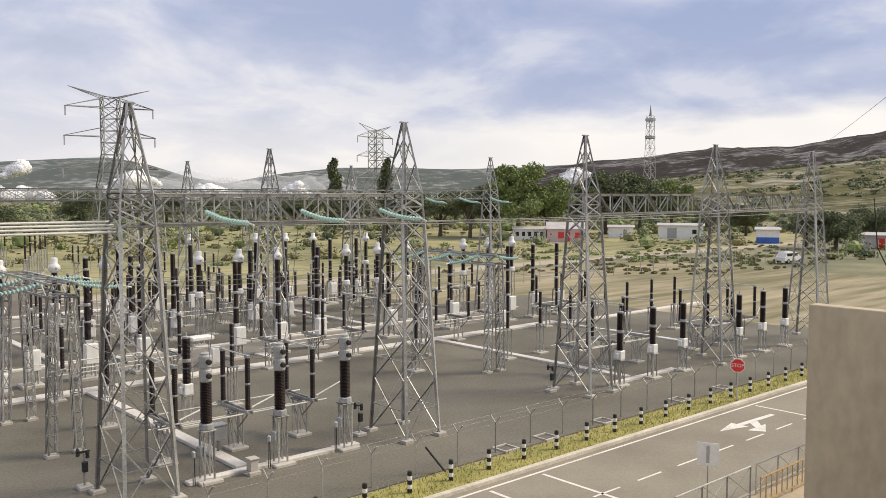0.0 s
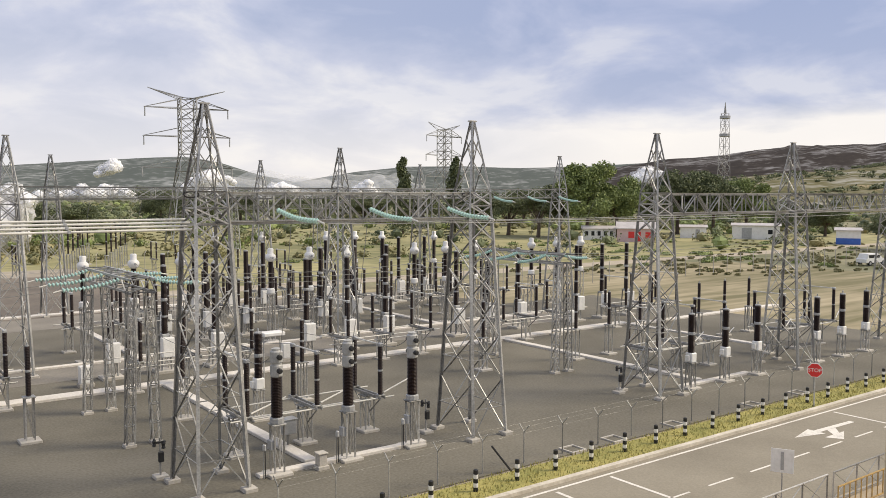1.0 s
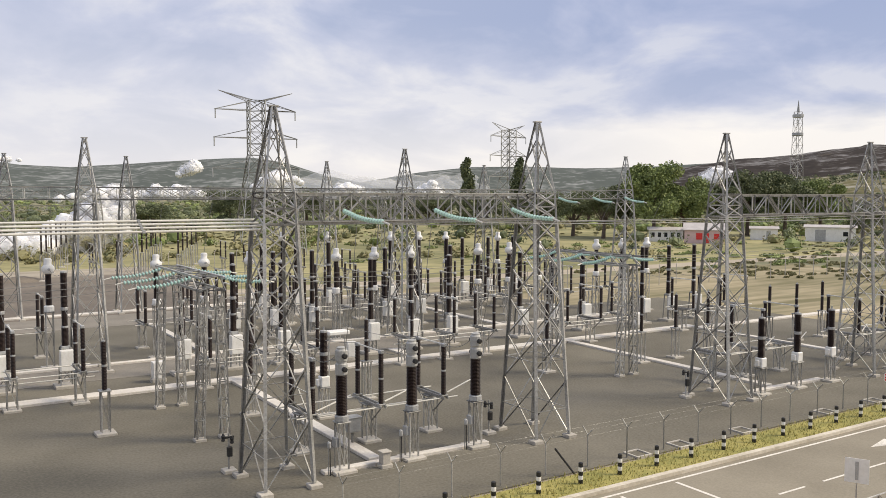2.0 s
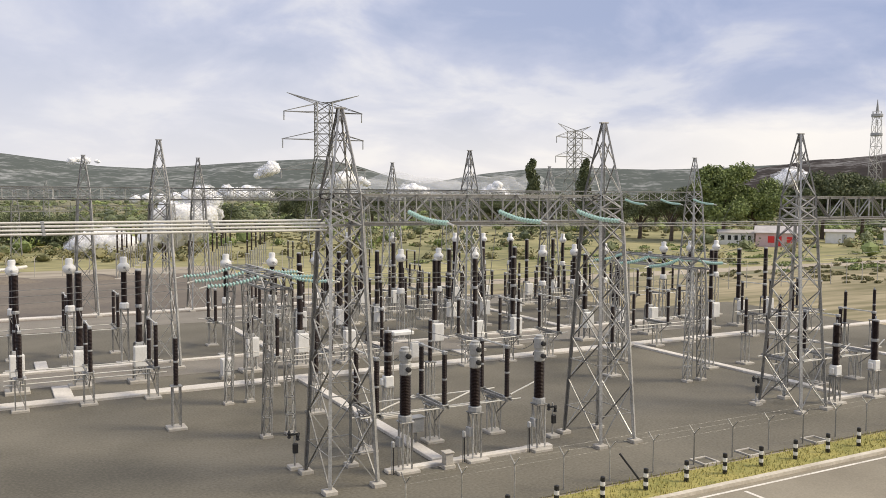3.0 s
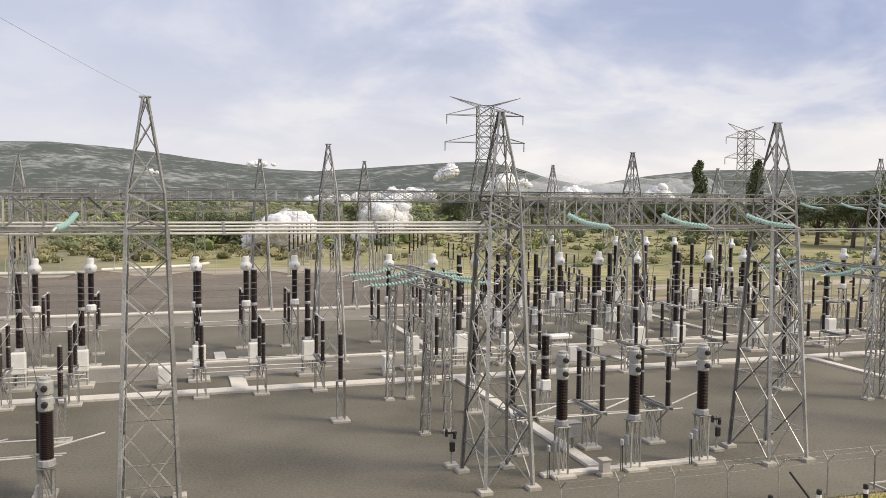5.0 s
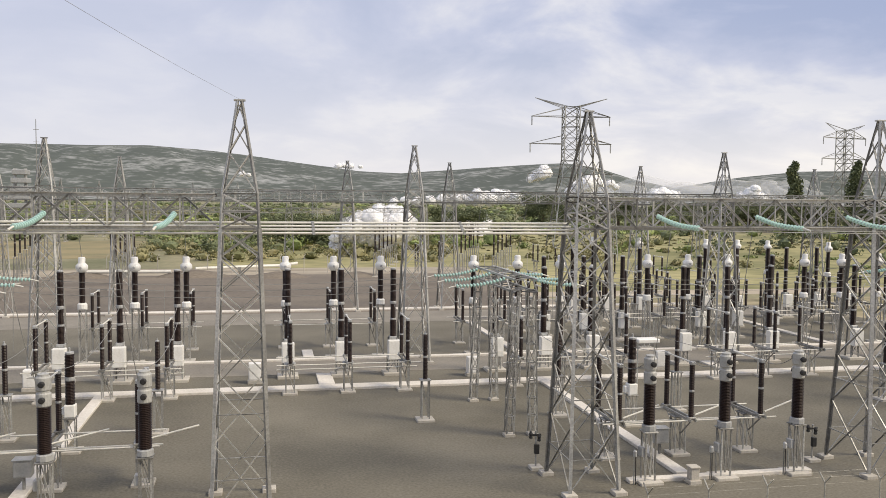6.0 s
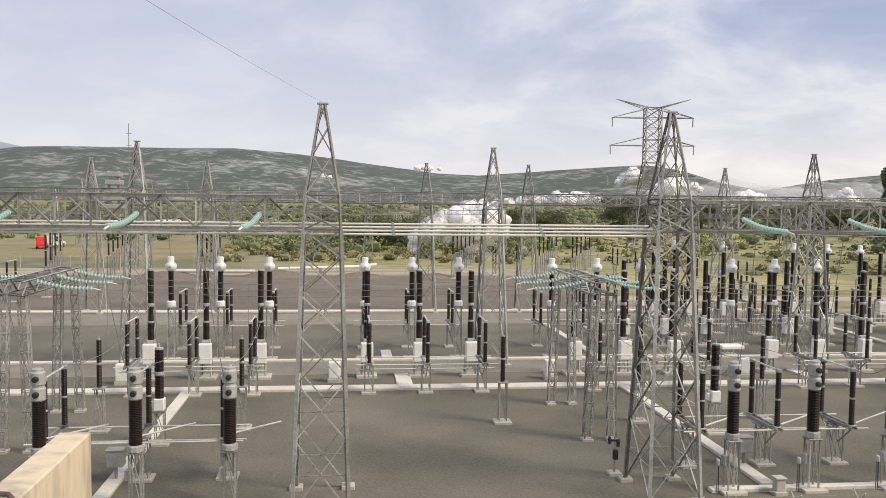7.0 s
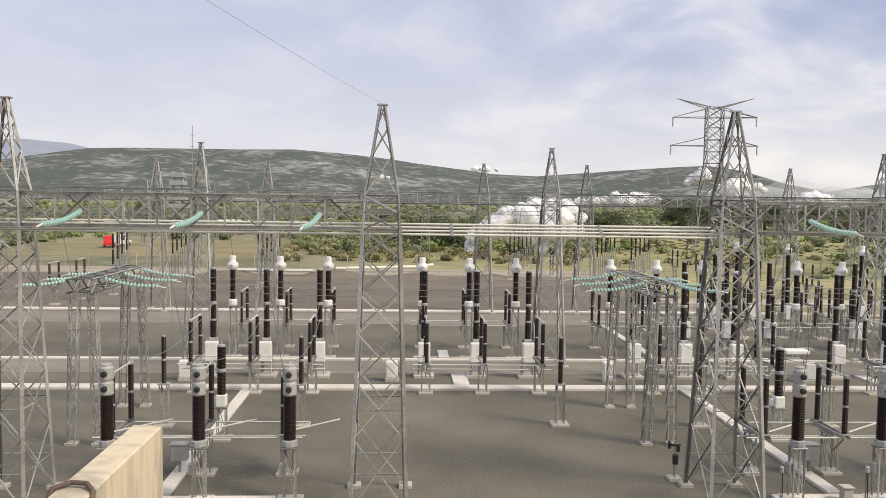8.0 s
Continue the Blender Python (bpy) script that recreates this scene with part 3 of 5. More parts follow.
def make_ct():
    t = thing("current_transformer", "current transformer with brown porcelain and grey metal head", "transformer", "front current transformers")
    support(t, 1.9, 0.19, 0.45)
    part("base_tank", lathe(bmesh.new(), [(0.2, 1.95), (0.27, 1.97), (0.27, 2.16), (0.2, 2.2)], 10), CASTING, t)
    insulator("insulator", 2.2, 3.72, 0.17, 0.225, 20, t, n=14)
    part("head", lathe(bmesh.new(), [(0.2, 3.72), (0.235, 3.76), (0.235, 4.14), (0.2, 4.18), (0.2, 4.24), (0.24, 4.28), (0.24, 4.66), (0.18, 4.72), (0.18, 4.78), (0.06, 4.82)], 16), HEADGREY, t, "pale grey cast metal head")
    for z in (3.97, 4.48):
        part("terminal", lathe(bmesh.new(), [(0.07, -0.36), (0.1, -0.34), (0.1, 0.34), (0.07, 0.36)], 10, (0, 0, z), "y"), DARK, t, "dark round terminal")
    part("junction_box", box(bmesh.new(), -0.34, -0.2, -0.16, 0.16, 1.0, 1.35, 0.015), CASTING, t)
    return t


def make_post(z0=2.0, z1=4.1, name="surge_arrester"):
    t = thing(name, "slim two-stack brown porcelain surge arrester on a steel pedestal", "arrester", "surge arresters")
    support(t, z0 - 0.08, 0.17, 0.42)
    zm = (z0 + z1) / 2
    insulator("insulator", z0, zm - 0.05, 0.075, 0.12, 12, t)
    part("flange", lathe(bmesh.new(), [(0.1, zm - 0.05), (0.11, zm - 0.03), (0.11, zm + 0.03), (0.1, zm + 0.05)], 10), CASTING, t)
    insulator("insulator", zm + 0.05, z1, 0.075, 0.12, 12, t)
    part("terminal", lathe(bmesh.new(), [(0.08, z1), (0.08, z1 + 0.05), (0.03, z1 + 0.06), (0.03, z1 + 0.16)], 8), CASTING, t)
    return t


def make_disconnector(z0=1.85, h=2.1, dy=1.07):
    """One pole: pedestal, base channel along y, two stacks and the contact arm."""
    t = thing("disconnector", "disconnector pole with two brown insulator stacks on a steel frame", "switch", "disconnectors")
    support(t, z0 - 0.25, 0.22, 0.4)
    for s in (-1, 1):
        part("base_channel", box(bmesh.new(), s * 0.12 - 0.03, s * 0.12 + 0.03, -dy - 0.25, dy + 0.25, z0 - 0.18, z0 - 0.06, 0.008), STEEL, t)
        part("mounting_plate", box(bmesh.new(), -0.16, 0.16, s * dy - 0.16, s * dy + 0.16, z0 - 0.059, z0 - 0.001, 0.008), STEEL, t)
    for s in (-1, 1):
        part("brace", rod(bmesh.new(), (0, s * 0.24, z0 - 0.9), (0, s * dy, z0 - 0.2), 0.03, n=4), STEEL, t)
    for s in (-1, 1):
        zm = z0 + h / 2
        insulator("insulator", z0, zm - 0.04, 0.07, 0.115, 12, t, 0, s * dy)
        part("flange", lathe(bmesh.new(), [(0.1, zm - 0.04), (0.11, zm - 0.02), (0.11, zm + 0.02), (0.1, zm + 0.04)], 10, (0, s * dy, 0)), CASTING, t)
        insulator("insulator", zm + 0.04, z0 + h, 0.07, 0.115, 12, t, 0, s * dy)
        part("contact_head", box(bmesh.new(), -0.09, 0.09, s * dy - 0.12, s * dy + 0.12, z0 + h, z0 + h + 0.14, 0.02), CASTING, t)
    part("contact_arm", rod(bmesh.new(), (0, -dy, z0 + h + 0.09), (0, dy, z0 + h + 0.09), 0.035, n=8), ALU, t)
    return t


def make_breaker():
    t = thing("circuit_breaker", "circuit breaker with white cabinet and tall brown porcelain column", "breaker", "circuit breakers")
    part("footing", box(bmesh.new(), -0.6, 0.6, -0.6, 0.6, -0.1, 0.16, 0.02), PAD, t, "pale concrete footing")
    for sx in (-1, 1):
        for sy in (-1, 1):
            part("leg", angle(bmesh.new(), (sx * 0.3, sy * 0.3, 0.1), (sx * 0.22, sy * 0.22, 2.2), 0.1), STEEL, t)
    for s in (-1, 1):
        part("brace", rod(bmesh.new(), (-s * 0.3, -0.3, 0.3), (s * 0.26, -0.26, 1.1), 0.025, n=4), STEEL, t)
    cab = part("cabinet", box(bmesh.new(), -0.36, 0.36, -0.66, -0.24, 0.95, 2.1, 0.02), WHITE, t, "white enamelled operating cabinet")
    part("cabinet_door", box(bmesh.new(), -0.32, 0.32, -0.685, -0.663, 0.99, 2.06, 0.008), WHITE, cab)
    part("crankcase", box(bmesh.new(), -0.22, 0.22, -0.22, 0.22, 2.1, 2.28, 0.02), CASTING, t)
    insulator("insulator", 2.28, 3.25, 0.14, 0.2, 12, t)
    part("flange", lathe(bmesh.new(), [(0.18, 3.25), (0.19, 3.3), (0.18, 3.36)], 12), CASTING, t)
    insulator("insulator", 3.36, 4.2, 0.11, 0.17, 11, t)
    part("flange", lathe(bmesh.new(), [(0.18, 4.2), (0.2, 4.24), (0.2, 4.34), (0.18, 4.38)], 12), CASTING, t)
    insulator("chamber", 4.38, 6.25, 0.14, 0.19, 22, t)
    part("terminal", lathe(bmesh.new(), [(0.17, 6.25), (0.17, 6.33), (0.05, 6.36)], 12), CASTING, t)
    return t


def make_vt():
    t = thing("voltage_transformer", "brown porcelain transformer with white bulb head on tall stand", "transformer", "voltage transformers")
    support(t, 3.4, 0.2, 0.5, 0.8)
    part("base_tank", lathe(bmesh.new(), [(0.24, 3.45), (0.29, 3.49), (0.29, 3.76), (0.2, 3.84)], 12), WHITE, t, "pale grey base tank")
    insulator("insulator", 3.84, 5.72, 0.13, 0.19, 22, t)
    part("head", lathe(bmesh.new(), [(0.18, 5.72), (0.3, 5.82), (0.37, 5.98), (0.36, 6.14), (0.25, 6.26), (0.2, 6.3), (0.22, 6.58), (0.17, 6.66)], 14), WHITE, t, "white painted bulb-shaped head", smooth=True)
    part("terminal", lathe(bmesh.new(), [(0.06, -0.42), (0.08, -0.4), (0.08, 0.4), (0.06, 0.42)], 8, (0, 0, 6.02), "y"), CASTING, t)
    return t


def make_kiosk():
    t = thing("marshalling_kiosk", "small pale grey drive box on a steel post", "cabinet", "marshalling kiosks")
    part("post", rod(bmesh.new(), (0, 0, -0.1), (0, 0, 0.6), 0.06, n=8), STEEL, t)
    body = part("body", box(bmesh.new(), -0.3, 0.3, -0.22, 0.22, 0.6, 1.2, 0.02), HEADGREY, t)
    part("door", box(bmesh.new(), -0.26, 0.26, -0.24, -0.223, 0.64, 1.16, 0.008), HEADGREY, body)
    part("canopy", box(bmesh.new(), -0.34, 0.34, -0.27, 0.25, 1.204, 1.25, 0.015), CASTING, t)
    return t


def make_cvt():
    t = thing("capacitor_transformer", "capacitor voltage transformer with white tank under brown porcelain", "transformer", "capacitor transformers")
    support(t, 1.4, 0.18, 0.42)
    part("tank", box(bmesh.new(), -0.22, 0.22, -0.22, 0.22, 1.45, 1.98, 0.04), WHITE, t, "white painted steel tank")
    part("tank_box", box(bmesh.new(), -0.38, -0.225, -0.12, 0.12, 1.55, 1.85, 0.02), WHITE, t)
    insulator("insulator", 1.98, 2.95, 0.14, 0.2, 13, t)
    part("flange", lathe(bmesh.new(), [(0.19, 2.95), (0.2, 2.98), (0.2, 3.08), (0.19, 3.11)], 12), CASTING, t)
    insulator("insulator", 3.11, 4.05, 0.14, 0.2, 13, t)
    part("terminal", lathe(bmesh.new(), [(0.18, 4.05), (0.18, 4.12), (0.04, 4.15), (0.04, 4.3)], 10), CASTING, t)
    return t


def make_earth_post():
    t = thing("surge_counter_post", "short steel post carrying a black surge counter and terminals", "counter", "surge counters")
    part("footing", box(bmesh.new(), -0.25, 0.25, -0.25, 0.25, -0.1, 0.12, 0.02), PAD, t)
    part("post", rod(bmesh.new(), (0, 0, 0.1), (0, 0, 1.5), 0.04, n=8), STEEL, t)
    part("counter", box(bmesh.new(), -0.1, 0.1, -0.16, -0.02, 0.62, 1.0, 0.02), DARK, t)
    part("bracket", box(bmesh.new(), -0.26, 0.2, -0.04, 0.04, 1.3, 1.38, 0.01), DARK, t)
    for x, z in ((-0.22, 1.2), (0.12, 1.08)):
        part("terminal", lathe(bmesh.new(), [(0.03, z), (0.08, z + 0.03), (0.06, z + 0.12), (0.08, z + 0.2), (0.03, z + 0.3)], 8, (x, -0.02, 0)), DARK, t)
    return t


def make_small_counter():
    t = thing("surge_counter", "thin steel post with one small dark counter", "counter", "small surge counters")
    part("post", rod(bmesh.new(), (0, 0, -0.05), (0, 0, 1.3), 0.025, n=6), STEEL, t)
    part("counter", lathe(bmesh.new(), [(0.04, 1.05), (0.075, 1.08), (0.075, 1.26), (0.04, 1.3)], 8, (0, -0.06, 0)), CASTING, t)
    part("cable", rod(bmesh.new(), (0.05, -0.05, 0.0), (0.03, -0.06, 1.05), 0.02, n=5), DARK, t)
    return t


def make_pillar():
    t = thing("cable_pillar", "small grey concrete cable pillar at a trench end", "pillar", "cable pillars")
    part("plinth", box(bmesh.new(), -0.24, 0.24, -0.24, 0.24, -0.1, 0.14, 0.02), PAD, t)
    part("body", box(bmesh.new(), -0.17, 0.17, -0.17, 0.17, 0.14, 0.58, 0.02), PAD, t)
    part("lid", box(bmesh.new(), -0.21, 0.21, -0.21, 0.21, 0.584, 0.64, 0.015), PAD, t)
    return t


def make_relay_kiosk():
    t = thing("relay_kiosk", "white steel relay cabinet standing on gravel", "cabinet", "relay cabinets")
    part("plinth", box(bmesh.new(), -0.4, 0.4, -0.3, 0.3, -0.1, 0.2, 0.02), PAD, t)
    body = part("body", box(bmesh.new(), -0.34, 0.34, -0.25, 0.25, 0.2, 1.15, 0.02), WHITE, t)
    part("door", box(bmesh.new(), -0.3, 0.3, -0.27, -0.253, 0.25, 1.1, 0.008), WHITE, body)
    return t


def make_low_gantry():
    """A low bus portal: four slim lattice columns under a short girder along y."""
    t = thing("bus_portal", "low galvanised lattice bus portal with four slim columns", "portal", "bus portals")
    for cx in (-0.55, 0.55):
        for cy in (-3.3, 3.3):
            def corners(z, cx=cx, cy=cy):
                h = 0.17
                o = cx * (1 - 0.35 * z / 6.5)
                return [Vector((o - h, cy - h, z)), Vector((o + h, cy - h, z)), Vector((o + h, cy + h, z)), Vector((o - h, cy + h, z))]
            for i in range(4):
                part("leg", angle(bmesh.new(), corners(0.1)[i], corners(6.5)[i], 0.052), STEEL, t)
            braces(t, corners, [0.1 + 0.8 * k for k in range(9)], 0.04, "z", True)
            part("footing", box(bmesh.new(), cx - 0.24, cx + 0.24, cy - 0.24, cy + 0.24, -0.1, 0.12, 0.02), PAD, t)
    c = [(-0.5, 6.45), (0.5, 6.45), (0.5, 7.0), (-0.5, 7.0)]
    for x, z in c:
        part("chord", angle(bmesh.new(), (x, -3.8, z), (x, 3.8, z), 0.09), STEEL, t)
    for k in range(10):
        y0, y1 = -3.8 + 0.76 * k, -3.8 + 0.76 * (k + 1)
        for i in range(4):
            p, q = (c[i], c[(i + 1) % 4]) if (k + i) % 2 else (c[(i + 1) % 4], c[i])
            part("brace", angle(bmesh.new(), (p[0], y0, p[1]), (q[0], y1, q[1]), 0.05), STEEL, t)
    return t


def make_string(length=2.3, discs=15):
    """A tension string along +x from the origin, sagging a little."""
    t = thing("insulator_string", "tension string of pale green glass discs", "insulator", "glass insulator strings")
    step = length / discs
    first = None
    for i in range(discs):
        x = 0.08 + i * step
        if first is None:
            first = part("disc", lathe(bmesh.new(), [(0.03, 0), (0.05, step * 0.2), (0.098, step * 0.5), (0.092, step * 0.7), (0.03, step * 0.8)], 10, axis="x"), GLASS, t)
            disc_ob = first
        else:
            disc_ob = new("disc", first.data)
            disc_ob.parent = t
        disc_ob.location = (x, 0, -0.1 * math.sin(math.pi * x / length))
    part("pin", cable([(0, 0, 0), (length * 0.5, 0, -0.1), (length + 0.1, 0, 0)], 0.02, 5, 0, 2), CASTING, t)
    part("clamp", rod(bmesh.new(), (length + 0.05, 0, 0), (length + 0.4, 0, -0.03), 0.035, n=6), ALU, t)
    return t


ct, arrester, disc, breaker, vt, kiosk = make_ct(), make_post(), make_disconnector(), make_breaker(), make_vt(), make_kiosk()
cvt, earth_post, portal, gstring = make_cvt(), make_earth_post(), make_low_gantry(), make_string()
pillar, relay, small_counter = make_pillar(), make_relay_kiosk(), make_small_counter()
used = set()


def put(ob, x, y, rz=0, z=0, ry=0):
    """Sets the first copy in place, then adds copies."""
    m = pose(x, y, z, 0, ry, rz)
    if ob.name not in used:
        used.add(ob.name)
        ob.matrix_basis = m
        return ob
    return copy_thing(ob, m)


PH = 3.08
LINE_BAYS = (-11.55, 13.2)
FRONT = {-11.55: 0.5, 13.2: -0.1}
BUS_BAYS = (0.74, 25.6)
for cx in LINE_BAYS:
    for k in (-1, 0, 1):
        x = cx + k * PH
        put(ct, x + FRONT[cx] + (0.48 if cx < 0 else 0.33), 30.37)
        put(disc, x + FRONT[cx], 33.4)
        if cx > 0:
            put(small_counter, x + FRONT[cx] - 0.3, 30.2)
    put(cvt, cx + FRONT[cx] - (0.35 if cx < 0 else 0), 38.0)
    put(pillar, cx + FRONT[cx] - 1.1, 30.0)
    put(arrester, cx - 2.9, 40.2)
    put(arrester, cx + 3.3, 40.2)
    put(kiosk, cx + FRONT[cx] - 0.9, 33.2)
for cx in (38.0, 50.6):
    for k in (-1, 0, 1):
        x = cx + k * PH
        put(cvt, x - 0.3, 30.0)
        put(disc, x - 0.2, 33.4)
        put(arrester, x + 0.6, 39.5)
for cx in (*LINE_BAYS, *BUS_BAYS, 38.0, 50.6):
    for k in (-1, 0, 1):
        x = cx + k * PH
        put(disc, x, 46.9)
        put(breaker, x, 51.2)
        put(vt, x + (0.2 if cx > 20 else 0), 56.9)
        put(disc, x, 61.0)
put(arrester, 0.74 + 3.02, 40.4)
put(arrester, 25.6 + 3.02, 40.4)
for cx in (19.5, 32.0, 44.3):
    for k in (-1, 0, 1):
        put(disc, cx + k * PH, 65.5)
        put(arrester, cx + k * PH, 69.5)
for az in (24.8, 29.0, 30.9, 32.7, 36.2, 21.8):
    d = 88.0
    put(vt, -3.5 + d * math.sin(radians(az)), 1.5 + d * math.cos(radians(az)))
for cx in (19.4, 31.8):
    for k in (-1, 0, 1):
        put(breaker, cx + k * PH, 60.6)
        put(arrester, cx + k * PH + 1.2, 63.2)
        put(disc, cx + k * PH, 73.0)
for cx in (25.6, 38.0, 46.0):
    for k in (-1, 0, 1):
        put(arrester, cx + k * PH + 0.5, 66.2)
        put(breaker, cx + k * PH - 0.4, 70.2)
for x in (7.0, 18.4, 31.0):
    put(earth_post, x - 0.3, 32.6 if x < 18 else 31.6)
for x, y in ((8.4, 49.9), (45.8, 49.9), (-15.9, 49.9), (20.4, 49.9), (-4.2, 49.9)):
    put(relay, x, y)
for x in (-16.9, 7.5, 32.0):
    put(portal, x, 40.5)
    for y in (38.0, 40.5, 43.0):
        put(gstring, x + 0.5, y, 0, 6.95, 8)
        put(gstring, x - 0.5, y, 180, 6.95, 8)
for x, turn in ((-14.3, -98), (-10.35, -98), (-6.45, -98), (10.25, -78), (14.2, -78), (18.0, -80)):
    put(gstring, x, 30.05, turn, 9.95, 9)
# strings of the middle gantry
for x in (41.3, 45.0, 48.6):
    put(gstring, x, Y_MID - 0.45, -90, 10.3, 9)


# ---- busbars and conductors ----
def wire(points, r, label, sag=0.0, name="conductor", mat=None, n=5):
    ob = part(name, cable(points, r, n, sag), mat or WIRE)
    return tagged(ob, label, "wire", "conductors")


for i, (dy, z) in enumerate(((-0.3, 9.29), (0.0, 9.40), (0.2, 9.51), (0.4, 9.62))):
    bus = thing("busbar_tube", "cream aluminium busbar tube hung between gantry towers", "busbar", "busbar tubes")
    part("tube", rod(bmesh.new(), (-34, Y_FRONT + dy, z), (7.3, Y_FRONT + dy, z), 0.04, n=8), ALU, bus)
    for x in (-27, -21.5, -11, -7.5, -2.0, 3.2):
        part("spacer", box(bmesh.new(), x - 0.05, x + 0.05, Y_FRONT + dy - 0.055, Y_FRONT + dy + 0.055, z - 0.055, z + 0.055, 0.01), CASTING, bus)
for i, x in enumerate((10.9, 14.75, 18.5)):
    wire([(x, 27.4, 9.5), (48, 27.6 + 0.3 * i, 9.35 + 0.22 * i), (110, 28.5 + i, 10.9 + 0.5 * i)], 0.016, "aluminium line conductor leaving a glass string", 0.12)
for i, x in enumerate((-14.7, -10.75, -6.85)):
    wire([(x, 27.4, 9.5), (-75, 25 + i, 9.9)], 0.016, "aluminium line conductor leaving a glass string", 0.3)
for x in (-16.9, 7.5):
    for y in (38.0, 40.5, 43.0):
        wire([(x + 3.2, y, 6.6), (x + 21.2, y, 6.6)], 0.012, "stranded bus conductor between low portals", 0.35)
for y in (38.0, 40.5, 43.0):
    wire([(35.2, y, 6.6), (60, y, 6.6)], 0.012, "stranded bus conductor between low portals", 0.35)
# droppers from the middle gantry to the switchgear
for cx in (*LINE_BAYS, *BUS_BAYS, 38.0, 50.6):
    for k in (-1, 0, 1):
        x = cx + k * PH
        wire([(x, 56.9, 6.6), (x, 54.9, 10.0)], 0.014, "thin stranded dropper wire", -0.25, "dropper")
        wire([(x, 51.2, 6.35), (x, 56.5, 6.05)], 0.014, "thin stranded jumper wire", 0.35, "jumper")
        wire([(x, 48.05, 4.1), (x, 51.2, 4.3)], 0.014, "thin stranded jumper wire", 0.2, "jumper")
for cx in LINE_BAYS:
    for k in (-1, 0, 1):
        x = cx + k * PH
        x += FRONT[cx]
        wire([(x + 0.33, 30.7, 4.48), (x, 32.3, 4.1)], 0.014, "thin stranded jumper wire", 0.25, "jumper")
        wire([(x + 0.33, 30.1, 4.5), (x - 0.1, 28.2, 9.4)], 0.012, "thin stranded dropper wire", 0.3, "dropper")
        wire([(x, 34.5, 4.1), (x, 46.0, 4.05)], 0.014, "thin stranded jumper wire", 0.5, "jumper")
        wire([(x, 40.5, 6.5), (x, 40.3, 3.8)], 0.014, "thin stranded dropper wire", 0.0, "dropper")
for cx in (-11.05, 13.1, 37.8, 50.4):
    for y, z in ((32.3, 1.7), (34.5, 1.7), (33.4, 1.45)):
        linkage = part("linkage_tube", rod(bmesh.new(), (cx - PH - 0.7, y, z), (cx + PH + 0.7, y, z), 0.035, n=6), ALU)
        tagged(linkage, "slim aluminium linkage tube between disconnector poles", "tube", "linkage tubes")
    for k in (-1, 0, 1):
        blade = part("earthing_blade", rod(bmesh.new(), (cx + k * PH + 0.1, 32.2, 1.95), (cx + k * PH + 2.0, 33.0, 2.2), 0.035, n=6), ALU)
        tagged(blade, "open aluminium earthing blade of a disconnector", "blade", "earthing blades")
for cx in (*LINE_BAYS, *BUS_BAYS, 38.0, 50.6):
    for y, z in ((45.8, 1.75), (48.0, 1.75), (46.9, 1.3)):
        linkage = part("linkage_tube", rod(bmesh.new(), (cx - PH - 0.7, y, z), (cx + PH + 0.7, y, z), 0.035, n=6), ALU)
        tagged(linkage, "slim aluminium linkage tube between disconnector poles", "tube", "linkage tubes")
for bays, rows_y in (((*LINE_BAYS, *BUS_BAYS, 38.0, 50.6), (59.9, 62.1)), ((19.5, 32.0, 44.3), (64.4, 66.6)), ((19.4, 31.8), (71.9, 74.1))):
    for cx in bays:
        for y in rows_y:
            linkage = part("linkage_tube", rod(bmesh.new(), (cx - PH - 0.7, y, 1.75), (cx + PH + 0.7, y, 1.75), 0.032, n=6), ALU)
            tagged(linkage, "slim aluminium linkage tube between disconnector poles", "tube", "linkage tubes")
wire([(66.5, 29.5, 10.3), (66.9, 29.3, 6.4), (69.2, 29.0, 3.9), (75, 28.5, 3.4)], 0.05, "dark hanging cable loop", 0.0, "cable_loop", DARK)
# shield wires from the tower peaks over the viewpoint and away
wire([(TOWER_X[1], Y_FRONT, 13.72), (-7.0, 16.1, 13.78), (-12.0, -12.0, 14.6)], 0.0035, "steel shield wire from a tower peak", 0.05, "shield_wire")
wire([(TOWER_X[6], Y_FRONT, 13.72), (28.1, 13.7, 14.1), (12, 4.7, 14.4)], 0.009, "steel shield wire from a tower peak", 0.1, "shield_wire")
# ---- fence, bollards and signs along the road ----
YELLOW = material("yellow_paint", (0.56, 0.36, 0.10), (0.30, 0.19, 0.07), rough=0.5, scale=3, fine=15)
BLACKP = material("black_paint", (0.02, 0.02, 0.02), (0.012, 0.012, 0.012), rough=0.5, scale=3, fine=15)
RED = material("red_enamel", (0.78, 0.04, 0.035), (0.62, 0.03, 0.03), rough=0.35, scale=3, fine=15, bump=0)
BLUE = material("blue_paint", (0.05, 0.16, 0.55), (0.03, 0.1, 0.4), rough=0.5, scale=1, fine=10)


def make_bollard():
    t = thing("bollard", "black and cream banded concrete kerb bollard", "bollard", "roadside bollards")
    for i in range(5):
        z = i * 0.155
        part("band", lathe(bmesh.new(), [(0.085, z), (0.088, z + 0.02), (0.085, z + 0.153)] + ([(0.04, z + 0.175)] if i == 4 else []), 10), BLACKP if i % 2 == 0 else WHITE, t, "black painted band" if i % 2 == 0 else "cream painted band")
    return t


bollard = make_bollard()
for i in range(24):
    put(bollard, 11.2 + i * 1.955, 24.42, z=0.04)


